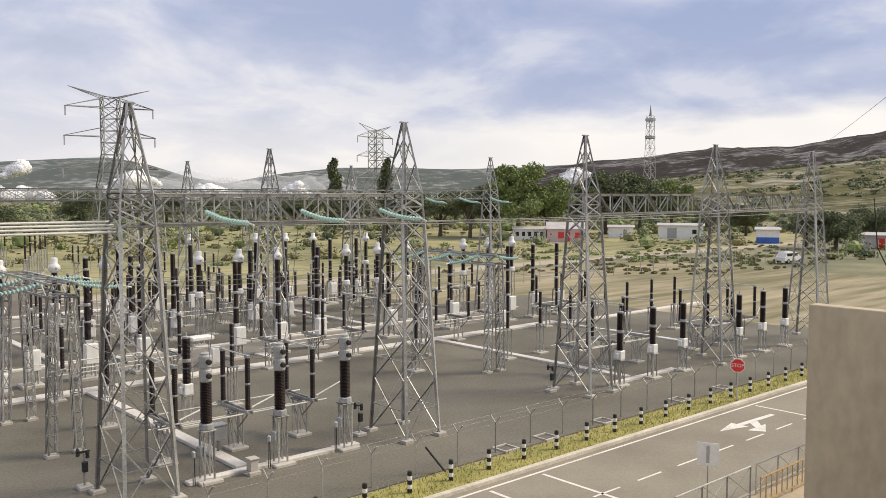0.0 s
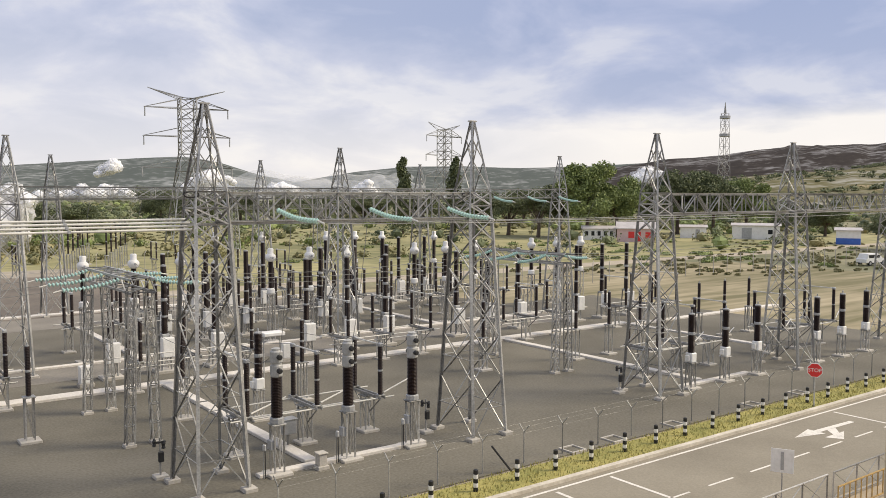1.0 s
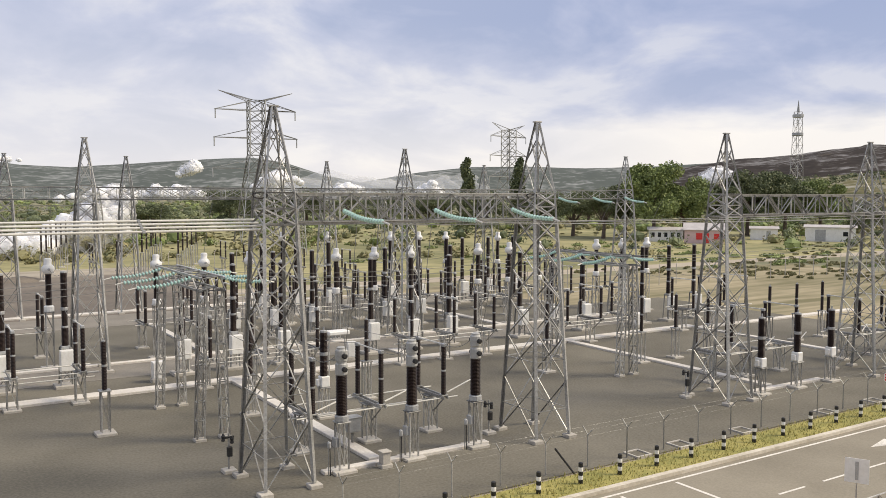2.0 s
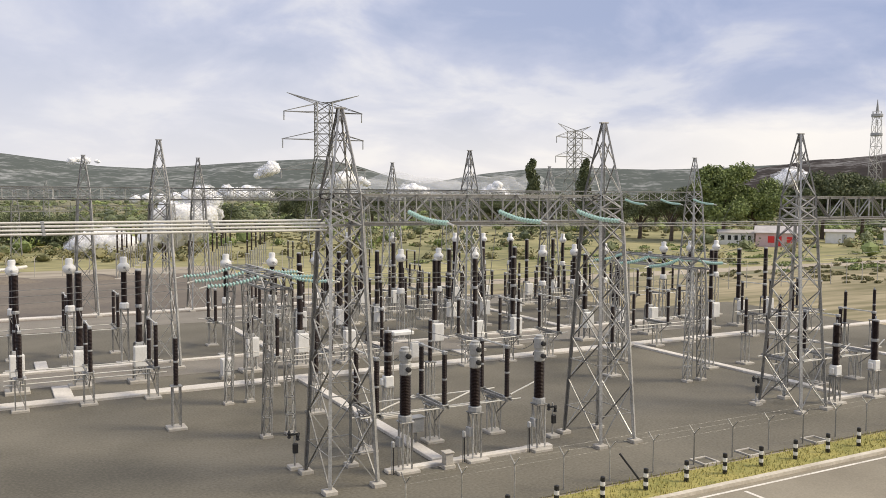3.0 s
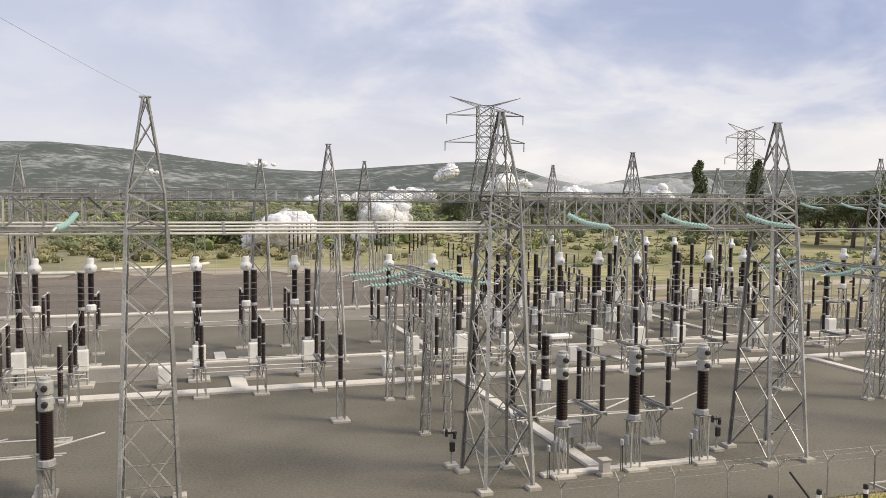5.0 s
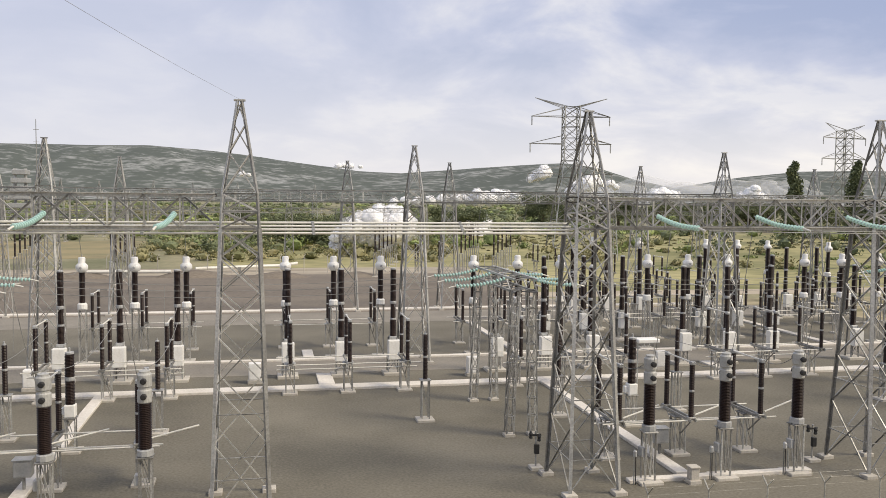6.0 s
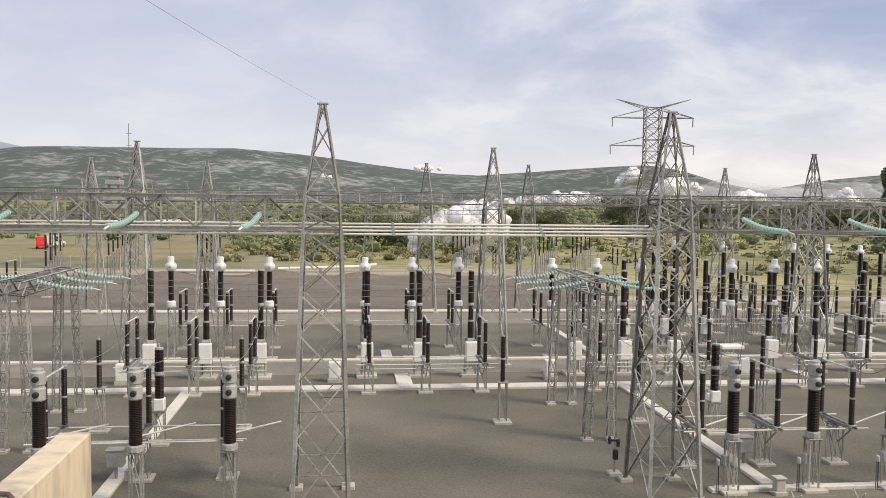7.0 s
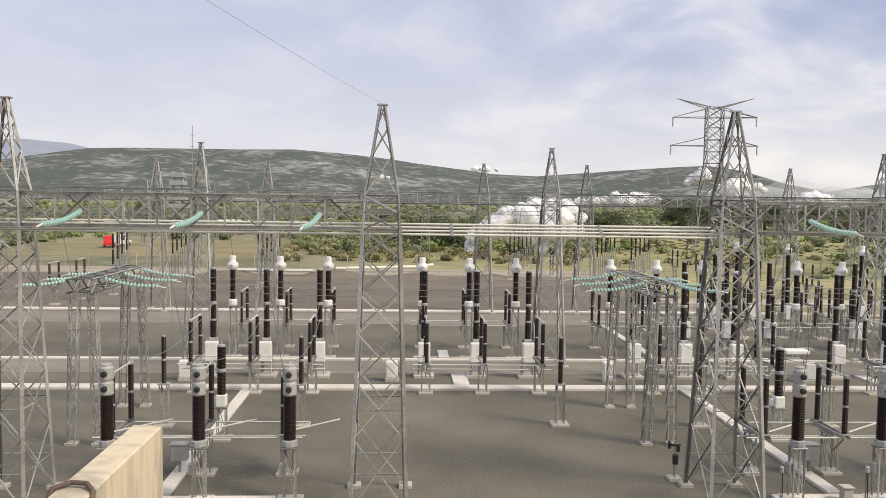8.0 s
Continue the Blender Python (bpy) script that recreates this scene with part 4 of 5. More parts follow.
def make_fence_post():
    t = thing("fence_post", "grey steel fence post with forked barbed-wire arms", "post", "yard fence posts")
    part("post", rod(bmesh.new(), (0, 0, -0.1), (0, 0, 1.25), 0.03, n=6), STEEL, t)
    for s in (-1, 1):
        part("arm", rod(bmesh.new(), (0, 0, 1.24), (-s * 0.04, s * 0.25, 1.54), 0.024, n=5), STEEL, t)
    return t


fence_post = make_fence_post()
for i in range(30):
    put(fence_post, 8.2 + i * 2.1, 25.85)
for z, dy in ((1.2, 0), (1.52, 0.24), (1.52, -0.24)):
    wire([(8.0, 25.85 + dy, z), (69, 25.85 + dy, z)], 0.0018, "thin galvanised fence wire", 0.0, "fence_wire", STEEL, 4)
brace_post = part("fence_strut", rod(bmesh.new(), (17.6, 25.3, 0.0), (17.0, 25.8, 1.0), 0.04, n=6), BLACKP)
tagged(brace_post, "dark leaning steel strut beside the fence", "strut")


def make_pit():
    t = thing("cable_pit", "pale concrete frame of a cable pit in gravel", "pit", "cable pits")
    for x0, x1, y0, y1 in ((-0.42, 0.42, -0.42, -0.33), (-0.42, 0.42, 0.33, 0.42), (-0.42, -0.33, -0.329, 0.329), (0.33, 0.42, -0.329, 0.329)):
        part("rim", box(bmesh.new(), x0, x1, y0, y1, -0.1, 0.06, 0.01), PAD, t)
    part("cover", box(bmesh.new(), -0.328, 0.328, -0.328, 0.328, -0.1, 0.01), GRAVEL, t)
    return t


pit = make_pit()
for x in (21.5, 24.0, 28.0, 34.2, 38.4):
    put(pit, x, 25.95)

stop = thing("stop_sign", "red stop sign with white lettering on a steel pole", "sign", at=(36.15, 23.8, -0.1))
part("pole", rod(bmesh.new(), (0, 0, 0), (0, 0, 1.97), 0.035, n=8), STEEL, stop)
turn = pose(0, 0, 1.97, 90, 0, -62)
for name, r, d, mat in (("plate", 0.38, 0.0, WHITE), ("face", 0.345, 0.012, RED)):
    bm = lathe(bmesh.new(), [(r, -0.008), (r, 0.008)], 8, (0, 0, 0.05 + d))
    bmesh.ops.rotate(bm, verts=bm.verts, cent=(0, 0, 0), matrix=Matrix.Rotation(math.pi / 8, 3, "Z"))
    bm.transform(turn)
    part(name, bm, mat, stop)
txt = bpy.data.curves.new("lettering", "FONT")
txt.body, txt.size, txt.align_x, txt.align_y, txt.extrude = "STOP", 0.26, "CENTER", "CENTER", 0.003
txt.materials.append(WHITE)
lettering = new("lettering", txt)
lettering.parent = stop
lettering.matrix_basis = turn @ pose(0, 0, 0.076)

board = thing("road_sign", "plain white sign plate seen from behind on a pole", "sign", at=(22.2, 17.0, -0.1))
board.rotation_euler = (0, 0, radians(28))
part("pole", rod(bmesh.new(), (0.04, 0, -0.1), (0.04, 0, 2.15), 0.022, n=8), STEEL, board)
part("plate", box(bmesh.new(), -0.02, 0.0, -0.36, 0.36, 1.4, 2.2, 0.005), WHITE, board)
part("bracket", box(bmesh.new(), -0.04, -0.022, -0.05, 0.05, 1.5, 2.1, 0.005), CASTING, board)


def make_rail(length):
    t = thing("guard_rail", "grey pipe guard rail with crossed bracing", "railing", "guard rails")
    for z in (0.12, 1.1):
        part("rail", rod(bmesh.new(), (0, 0, z), (length, 0, z), 0.03, n=8), STEEL, t)
    k = max(2, round(length / 1.6))
    for i in range(k + 1):
        x = length * i / k
        part("post", rod(bmesh.new(), (x, 0, -0.05), (x, 0, 1.12), 0.03, n=8), STEEL, t)
        if i < k:
            part("brace", rod(bmesh.new(), (x, 0, 0.12), (x + length / k, 0, 1.1), 0.015, n=5), STEEL, t)
            part("brace", rod(bmesh.new(), (x + length / k, 0, 0.12), (x, 0, 1.1), 0.015, n=5), STEEL, t)
    return t


make_rail(4.6).matrix_basis = pose(19.2, 16.3, 0)
make_rail(7.8).matrix_basis = pose(24.2, 16.3, 0)
barrier = thing("crowd_barrier", "yellow tubular steel barrier on sandy ground", "barrier", at=(23.2, 15.6, 0))
for z in (0.15, 1.0):
    part("rail", rod(bmesh.new(), (0, 0, z), (4.5, 0, z), 0.03, n=6), YELLOW, barrier)
for i in range(13):
    part("bar", rod(bmesh.new(), (i * 0.375, 0, -0.05 if i in (0, 6, 12) else 0.15), (i * 0.375, 0, 1.0), 0.022, n=5), YELLOW, barrier)
canopy = thing("switch_canopy", "white flat-roofed switch cabinet on legs", "cabinet", at=(17.4, 45.6, 0))
part("roof", box(bmesh.new(), -0.65, 0.65, -0.4, 0.4, 2.5, 2.72, 0.04), WHITE, canopy)
for x in (-0.5, 0.5):
    part("leg", rod(bmesh.new(), (x, 0, -0.05), (x, 0, 2.5), 0.04, n=6), STEEL, canopy)


# ---- transmission pylons ----
def bearing(az, dist):
    return -3.5 + dist * math.sin(radians(az)), 1.5 + dist * math.cos(radians(az))


def make_pylon(h, w, arms, horn, thick=0.2):
    t = thing("transmission_pylon", "tall grey lattice transmission pylon with three cross-arm levels", "pylon", "transmission pylons")

    def corners(z):
        f = min(z / (h * 0.62), 1)
        r = w * (1.45 - 0.9 * f)
        return [Vector((-r, -r, z)), Vector((r, -r, z)), Vector((r, r, z)), Vector((-r, r, z))]

    for i in range(4):
        bm = angle(bmesh.new(), corners(0)[i], corners(h * 0.62)[i], thick)
        part("leg", angle(bm, corners(h * 0.62)[i], corners(h)[i], thick), STEEL, t)
    braces(t, corners, [h * f for f in (0, 0.2, 0.36, 0.5, 0.62, 0.7, 0.78, 0.86, 0.93, 1.0)], thick * 0.6, "x", True)
    r = w * 0.55
    for z, reach in arms:
        for s in (-1, 1):
            tip = (s * reach, 0, z)
            for y in (-r, r):
                part("arm", angle(bmesh.new(), (s * r, y, z), tip, thick * 0.8), STEEL, t)
                part("arm_tie", angle(bmesh.new(), (s * r, y, z + 1.8), tip, thick * 0.6), STEEL, t)
            part("insulator", lathe(bmesh.new(), sheds(z - 1.9, z - 0.1, 0.05, 0.14, 8), 6, (s * (reach - 0.2), 0, 0)), CASTING, t)
    for s in (-1, 1):
        for y in (-r, r):
            part("horn", angle(bmesh.new(), (s * r, y, h), (s * horn, 0, h + 1.9), thick * 0.7), STEEL, t)
            part("horn", angle(bmesh.new(), (0, y, h - 0.2), (s * horn, 0, h + 1.9), thick * 0.6), STEEL, t)
    return t


p1 = make_pylon(30.0, 2.9, ((28.0, 8.6), (22.2, 8.9), (15.8, 9.3)), 7.8)
p1.matrix_basis = pose(*bearing(20.2, 185), 0, 0, 0, -8)
p2 = copy_thing(p1, pose(*bearing(36.9, 262), 0, 0, 0, 14))
mast = thing("telecom_mast", "slim lattice telecom mast with round platforms", "mast", at=(*bearing(55.0, 330), 0))


def mast_corners(z):
    r = 1.6 - 1.1 * min(z / 43, 1) + 0.4
    return [Vector((-r, -r, z)), Vector((r, -r, z)), Vector((r, r, z)), Vector((-r, r, z))]


for i in range(4):
    part("leg", angle(bmesh.new(), mast_corners(0)[i], mast_corners(40)[i], 0.13), STEEL, mast)
braces(mast, mast_corners, [4 * k for k in range(11)], 0.08, "x", True)
for z in (31.5, 38.0):
    part("platform", lathe(bmesh.new(), [(1.7, z), (1.9, z + 0.1), (1.9, z + 1.0), (1.7, z + 1.1)], 12), CASTING, mast)
part("spire", rod(bmesh.new(), (0, 0, 40), (0, 0, 44), 0.5, 0.08, 6), STEEL, mast)

# ---- rear switchyards on the plain ----
tall_post = make_post(3.2, 6.4, "bus_support")
tagged(tall_post, "tall brown porcelain bus support on a pale steel stand", "support", "rear bus supports")
for az, d0, n, step in ((-9.6, 100, 6, 5.0), (7.2, 112, 6, 5.0), (13.0, 112, 5, 6.0), (15.2, 108, 5, 6.0), (-15.0, 110, 6, 7.0), (-18.6, 95, 4, 8.0)):
    for k in range(n):
        put(tall_post, *bearing(az + k * 0.28, d0 + k * step))
for az, d in ((10.0, 118), (11.6, 124), (18.0, 120), (19.5, 112), (23, 104), (26, 100), (29, 98), (-22, 88), (-20.5, 92)):
    put(disc, *bearing(az, d))
for az, d, rz in ((-25, 118, 0), (-18, 135, 0), (-13, 128, 0), (-8.5, 150, 0), (-2.5, 165, 0), (1.5, 150, 0), (10.5, 160, 0), (23, 150, 0), (28.5, 140, 0)):
    copy_thing(mid_tower, pose(*bearing(az, d), -2.4, 0, 0, rz))
for az, d in ((-25, 118), (-13, 128), (-8.5, 150), (1.5, 150), (23, 150), (-28, 104), (-19, 112), (-22, 140), (-12, 165), (-4, 140)):
    x, y = bearing(az, d)
    copy_thing(mid_beam, pose(x + 0.5, y, -2.4))
for az, d in ((-12.4, 205), (-10.2, 228), (-7.0, 215), (-4.6, 240), (-1.8, 222), (3.2, 236), (-16.5, 190)):
    x, y = bearing(az, d)
    copy_thing(mid_tower, pose(x, y, 0))
    copy_thing(mid_beam, pose(x + 0.5, y, 0))
antenna = thing("antenna_mast", "thin grey antenna mast on the plain", "mast", at=(*bearing(-13.7, 230), 0))
part("pole", rod(bmesh.new(), (0, 0, -0.2), (0, 0, 28.5), 0.2, 0.08, 6), STEEL, antenna)
for z in (23, 26):
    part("crossbar", rod(bmesh.new(), (-0.7, 0, z), (0.7, 0, z), 0.06, n=5), STEEL, antenna)
plant = thing("plant_stack", "pale stepped cooling unit of the power plant", "plant", at=(*bearing(-14.6, 230), 0))
for k in range(5):
    part("deck", box(bmesh.new(), -2.6 + 0.3 * k, 2.6 - 0.2 * k, -2, 2, 7 + k * 2.0, 8.2 + k * 2.0, 0.1), CASTING, plant)
for sx in (-1.2, 1.2):
    part("column", box(bmesh.new(), sx - 0.3, sx + 0.3, -0.3, 0.3, -0.2, 16.5), STEEL, plant)


# ---- pipelines over the plain ----
def pipeline(points, r=0.5):
    t = thing("steam_pipeline", "pale silver steam pipeline on low saddles", "pipeline", "steam pipelines")
    bm = bmesh.new()
    for a, b in zip(points, points[1:]):
        rod(bm, a, b, r, n=8)
    part("pipe", bm, ALU, t)
    for a, b in zip(points, points[1:]):
        n = max(1, int((Vector(b) - Vector(a)).length / 14))
        for i in range(n):
            p = Vector(a).lerp(Vector(b), (i + 0.5) / n)
            part("saddle", box(bmesh.new(), p.x - 0.2, p.x + 0.2, p.y - 0.3, p.y + 0.3, -0.2, p.z, 0.0), STEEL, t)


pipeline([(*bearing(-4.5, 118), 0.7), (*bearing(1.0, 122), 0.7), (*bearing(2.0, 126), 0.7)], 0.22)
pipeline([(*bearing(-11.5, 116), 0.7), (*bearing(-6.0, 114), 0.7)], 0.22)
pipeline([(*bearing(-24, 300), 1.2), (*bearing(-10, 330), 1.2)], 0.5)

# ---- houses, sheds and vehicles beyond the yard ----
TIN = material("pale_sheet_roof", (0.62, 0.58, 0.55), (0.45, 0.42, 0.40), rough=0.5, scale=0.6, fine=5)
PINK = material("pink_wash", (0.72, 0.52, 0.50), (0.55, 0.40, 0.39), rough=0.9, scale=0.7, fine=6)
PANE = material("dark_pane", (0.03, 0.035, 0.04), (0.02, 0.02, 0.025), rough=0.1, scale=1, fine=5, bump=0)


def make_house(name, label, w, d, h, rise, wall, roof, doors, az, dist, turn_):
    t = thing(name, label, "house", at=(0, 0, 0))
    part("wall", box(bmesh.new(), -w / 2, w / 2, -d / 2, d / 2, -0.2, h, 0.02), wall, t)
    bm = bmesh.new()
    e = 0.35
    for s in (-1, 1):
        a = [(-w / 2 - e, s * (d / 2 + e), h - 0.1), (w / 2 + e, s * (d / 2 + e), h - 0.1), (w / 2 + e, 0, h + rise), (-w / 2 - e, 0, h + rise)]
        lo = [bm.verts.new(p) for p in a]
        hi = [bm.verts.new((p[0], p[1], p[2] + 0.12)) for p in a]
        bm.faces.new(lo[::-1])
        bm.faces.new(hi)
        for i in range(4):
            bm.faces.new((lo[i], lo[(i + 1) % 4], hi[(i + 1) % 4], hi[i]))
    part("roof", bm, roof, t)
    for s in (-1, 1):
        bm = bmesh.new()
        vs = [bm.verts.new(p) for p in ((s * w / 2, -d / 2, h), (s * w / 2, d / 2, h), (s * w / 2, 0, h + rise))]
        ws = [bm.verts.new((p.co.x - s * 0.15, p.co.y, p.co.z)) for p in vs]
        bm.faces.new(vs)
        bm.faces.new(ws[::-1])
        part("gable", bm, wall, t)
    for x, ww, z0, z1, mat, nm in doors:
        part(nm, box(bmesh.new(), x - ww / 2, x + ww / 2, -d / 2 - 0.06, -d / 2 - 0.003, z0, z1), mat, t)
    t.matrix_basis = pose(*bearing(az, dist), 0, 0, 0, turn_)
    return t


make_house("house", "small pink house with red doors and pale roof", 8.2, 6, 2.9, 1.3, PINK, TIN, ((-1.0, 1.3, 0.8, 2.2, RED, "shutter"), (0.6, 0.9, 0.1, 2.2, RED, "door"), (2.6, 1.1, 0.9, 2.1, RED, "shutter")), 49.6, 196, -50)
make_house("house", "long white low house with dark windows", 7.5, 4, 2.6, 0.5, WHITE, TIN, tuple((-2.8 + 1.4 * k, 0.7, 1.0, 2.0, PANE, "window") for k in range(5)), 47.2, 200, -46)
make_house("shed", "white storage shed with flat pale roof", 10.5, 5, 3.2, 0.4, WHITE, TIN, ((-2, 2.2, 0.1, 2.6, CASTING, "door"), (3.2, 1.0, 1.2, 2.2, PANE, "window")), 57.0, 215, -57)
make_house("shed", "white shed with a blue lower wall", 4.8, 4, 3.0, 0.4, WHITE, TIN, ((0, 4.7, 0.0, 1.3, BLUE, "wall_panel"),), 62.3, 200, -62)
make_house("shed", "small pale shed among trees", 6.0, 4, 2.6, 0.4, WHITE, TIN, ((1, 1.0, 0.1, 2.0, CASTING, "door"),), 53.2, 216, -52)
make_house("shed", "small pale shed with a reddish door", 8.0, 4, 2.6, 0.4, TIN, TIN, ((1, 3.0, 0.1, 2.0, RED, "door"),), 68.6, 190, -66)


def make_car(name, label, paint, az, dist, turn_, l=4.6, hgt=1.75):
    t = thing(name, label, "car")
    bm = bmesh.new()
    prof = [(-l / 2, 0.45), (-l / 2, 0.95), (-l / 2 + 0.25, 1.05), (-l / 2 + 0.55, hgt), (l / 2 - 1.7, hgt), (l / 2 - 1.05, 1.1), (l / 2 - 0.1, 0.95), (l / 2, 0.45)]
    sides = [[bm.verts.new((x, s * (0.88 if z < 1.2 else 0.74), z)) for x, z in prof] for s in (-1, 1)]
    bm.faces.new(sides[0])
    bm.faces.new(sides[1][::-1])
    for i in range(len(prof)):
        j = (i + 1) % len(prof)
        bm.faces.new((sides[0][j], sides[0][i], sides[1][i], sides[1][j]))
    bmesh.ops.recalc_face_normals(bm, faces=bm.faces)
    part("body", bm, paint, t)
    for s in (-1, 1):
        for x0, x1 in ((-l / 2 + 0.6, -0.55), (-0.45, 0.5), (0.58, l / 2 - 1.55)):
            part("window", box(bmesh.new(), x0, x1, s * 0.82 - 0.05, s * 0.82 + 0.05, 1.12, hgt - 0.16, 0.01), PANE, t)
        for x in (-l / 2 + 0.85, l / 2 - 0.85):
            wheel = part("wheel", lathe(bmesh.new(), [(0.2, -0.11), (0.36, -0.1), (0.36, 0.1), (0.2, 0.11)], 12, (x, s * 0.82, 0.36), "y"), DARK, t)
            part("rim", lathe(bmesh.new(), [(0.2, -0.12), (0.21, 0), (0.2, 0.12)], 10, (x, s * 0.82, 0.36), "y"), CASTING, wheel)
    t.matrix_basis = pose(*bearing(az, dist), 0, 0, 0, turn_)
    return t


make_car("car", "white estate car parked on dry grass", WHITE, 63.6, 142, -10)
make_car("van", "red van standing behind the rear yard", RED, -18.75, 182, 104, 4.6, 2.3)
make_car("van", "white van standing behind the rear yard", WHITE, -18.0, 186, 80, 5.0, 2.3)


# ---- vegetation ----
def foliage(name, light, dark):
    m = bpy.data.materials.new(name)
    m.use_nodes = True
    n, l = m.node_tree.nodes, m.node_tree.links
    b = n["Principled BSDF"]
    b.inputs["Roughness"].default_value = 0.7
    g = n.new("ShaderNodeNewGeometry")
    r = n.new("ShaderNodeValToRGB")
    r.color_ramp.elements[0].color, r.color_ramp.elements[1].color = (*dark, 1), (*light, 1)
    l.new(g.outputs["Random Per Island"], r.inputs[0])
    l.new(r.outputs[0], b.inputs["Base Color"])
    return m


LEAF_A = foliage("fresh_green_leaves", (0.30, 0.36, 0.12), (0.10, 0.135, 0.045))
LEAF_B = foliage("dark_green_leaves", (0.20, 0.225, 0.105), (0.065, 0.085, 0.04))
LEAF_C = foliage("dry_scrub_leaves", (0.34, 0.30, 0.15), (0.12, 0.13, 0.05))
BARK = material("grey_bark", (0.16, 0.12, 0.09), (0.08, 0.06, 0.045), rough=0.95, scale=2, fine=10)
rng = np.random.default_rng(7)


def leaf_cloud(centres, radii_, counts, size, core=0.0):
    """Small leaf faces scattered in soft-edged clumps; core: a ragged inner mass of twigs, as a share of the clump."""
    vs, fs = [], []
    if core:
        ico = bmesh.new()
        bmesh.ops.create_icosphere(ico, subdivisions=1, radius=1)
        iv, itri = np.array([v.co[:] for v in ico.verts]), [[v.index for v in f.verts] for f in ico.faces]
        ico.free()
        for c, r in zip(centres, radii_):
            base = len(vs)
            vs.extend(map(tuple, np.array(c) + iv * np.array(r) * core * rng.uniform(0.7, 1.25, (len(iv), 1))))
            fs.extend(tuple(base + i for i in f) for f in itri)
    for c, r, k in zip(centres, radii_, counts):
        d = rng.normal(size=(k, 3))
        d /= np.linalg.norm(d, axis=1)[:, None]
        p = np.array(c) + d * np.array(r) * rng.uniform(0.3, 1.25, (k, 1)) ** 0.7
        a = rng.normal(size=(k, 3))
        a /= np.linalg.norm(a, axis=1)[:, None]
        b = np.cross(a, rng.normal(size=(k, 3)))
        b /= np.linalg.norm(b, axis=1)[:, None]
        s = size * rng.uniform(0.6, 1.4, (k, 1))
        base = len(vs)
        quad = np.stack([p - a * s - b * s * 0.6, p + a * s - b * s * 0.5, p + a * s * 0.8 + b * s * 0.6, p - a * s * 0.9 + b * s * 0.5], 1).reshape(-1, 3)
        vs.extend(map(tuple, quad))
        fs.extend((base + 4 * i, base + 4 * i + 1, base + 4 * i + 2, base + 4 * i + 3) for i in range(k))
    me = bpy.data.meshes.new("leaves")
    me.from_pydata(vs, [], fs)
    return me


def make_tree(az, dist, h, w, label, leaf, form="round", z=0.0):
    t = thing("tree", label, "tree", "trees beyond the yard")
    bm = rod(bmesh.new(), (0, 0, -0.3), (w * 0.03, 0, h * 0.45), w * 0.035 + 0.12, w * 0.02 + 0.06, 7)
    part("trunk", rod(bm, (w * 0.03, 0, h * 0.44), (0, w * 0.04, h * 0.8), w * 0.02 + 0.06, 0.05, 6), BARK, t)
    cs, rs, ks = [], [], []
    n = 20 if form == "round" else 11
    for i in range(n):
        if form == "round":
            a, q = i * 2.4, rng.uniform(0.12, 0.44) * w
            zc = h * rng.uniform(0.36, 0.88)
            c, r = (math.cos(a) * q, math.sin(a) * q, zc), w * rng.uniform(0.10, 0.23) * np.array([1.1, 1.1, 0.75])
        elif form == "flat":
            a, q = i * 2.4, rng.uniform(0.1, 0.42) * w
            c, r = (math.cos(a) * q, math.sin(a) * q, h * rng.uniform(0.6, 0.92)), w * 0.2 * np.array([1, 1, 0.35])
        else:
            f = i / (n - 1)
            c, r = (rng.uniform(-0.1, 0.1) * w, rng.uniform(-0.1, 0.1) * w, h * (0.18 + 0.74 * f)), w * (0.42 - 0.3 * f) * np.array([1, 1, 1.5])
        cs.append(c), rs.append(r), ks.append(760 if form == "round" else 520)
        part("limb", rod(bmesh.new(), (0, 0, h * 0.3), c, 0.1 + w * 0.006, 0.03, 5), BARK, t)
    me = leaf_cloud(cs, rs, ks, 0.009 * h + 0.06, 0.36)
    me.materials.append(leaf)
    crown = new("crown", me)
    crown.parent = t
    t.matrix_basis = pose(*bearing(az, dist), z)
    return t


GREEN, SHADE = "broad green tree with an uneven leafy crown", "dark green spreading tree among scrub"
NEAR_HOUSES = (
    (46.4, 205, 18.5, 13, GREEN, LEAF_A, "round"), (48.3, 212, 16.5, 12, GREEN, LEAF_A, "round"), (44.6, 215, 15, 12, SHADE, LEAF_B, "round"),
    (43.2, 208, 11, 12, SHADE, LEAF_B, "flat"), (41.2, 218, 10, 13, SHADE, LEAF_B, "flat"), (39.0, 222, 11, 11, SHADE, LEAF_B, "round"),
    (52.2, 235, 18, 13, SHADE, LEAF_B, "round"), (54.4, 238, 18, 13, SHADE, LEAF_B, "round"), (56.4, 245, 15, 12, GREEN, LEAF_A, "round"), (50.6, 230, 14, 10, SHADE, LEAF_B, "round"),
    (34.1, 225, 20.5, 6.6, "tall narrow dark conifer", LEAF_B, "spire"), (37.6, 235, 21, 7.0, "tall narrow dark conifer", LEAF_B, "spire"),
)
EAST_TREES = (
    (58.8, 225, 9, 9, GREEN, LEAF_B, "round"), (61, 235, 8, 9, GREEN, LEAF_B, "round"), (64.5, 185, 7, 10, SHADE, LEAF_B, "flat"), (66.2, 180, 7.5, 10, SHADE, LEAF_B, "round"), (68.2, 210, 8, 10, SHADE, LEAF_B, "round"), (70.5, 200, 8, 9, SHADE, LEAF_B, "round"),
)
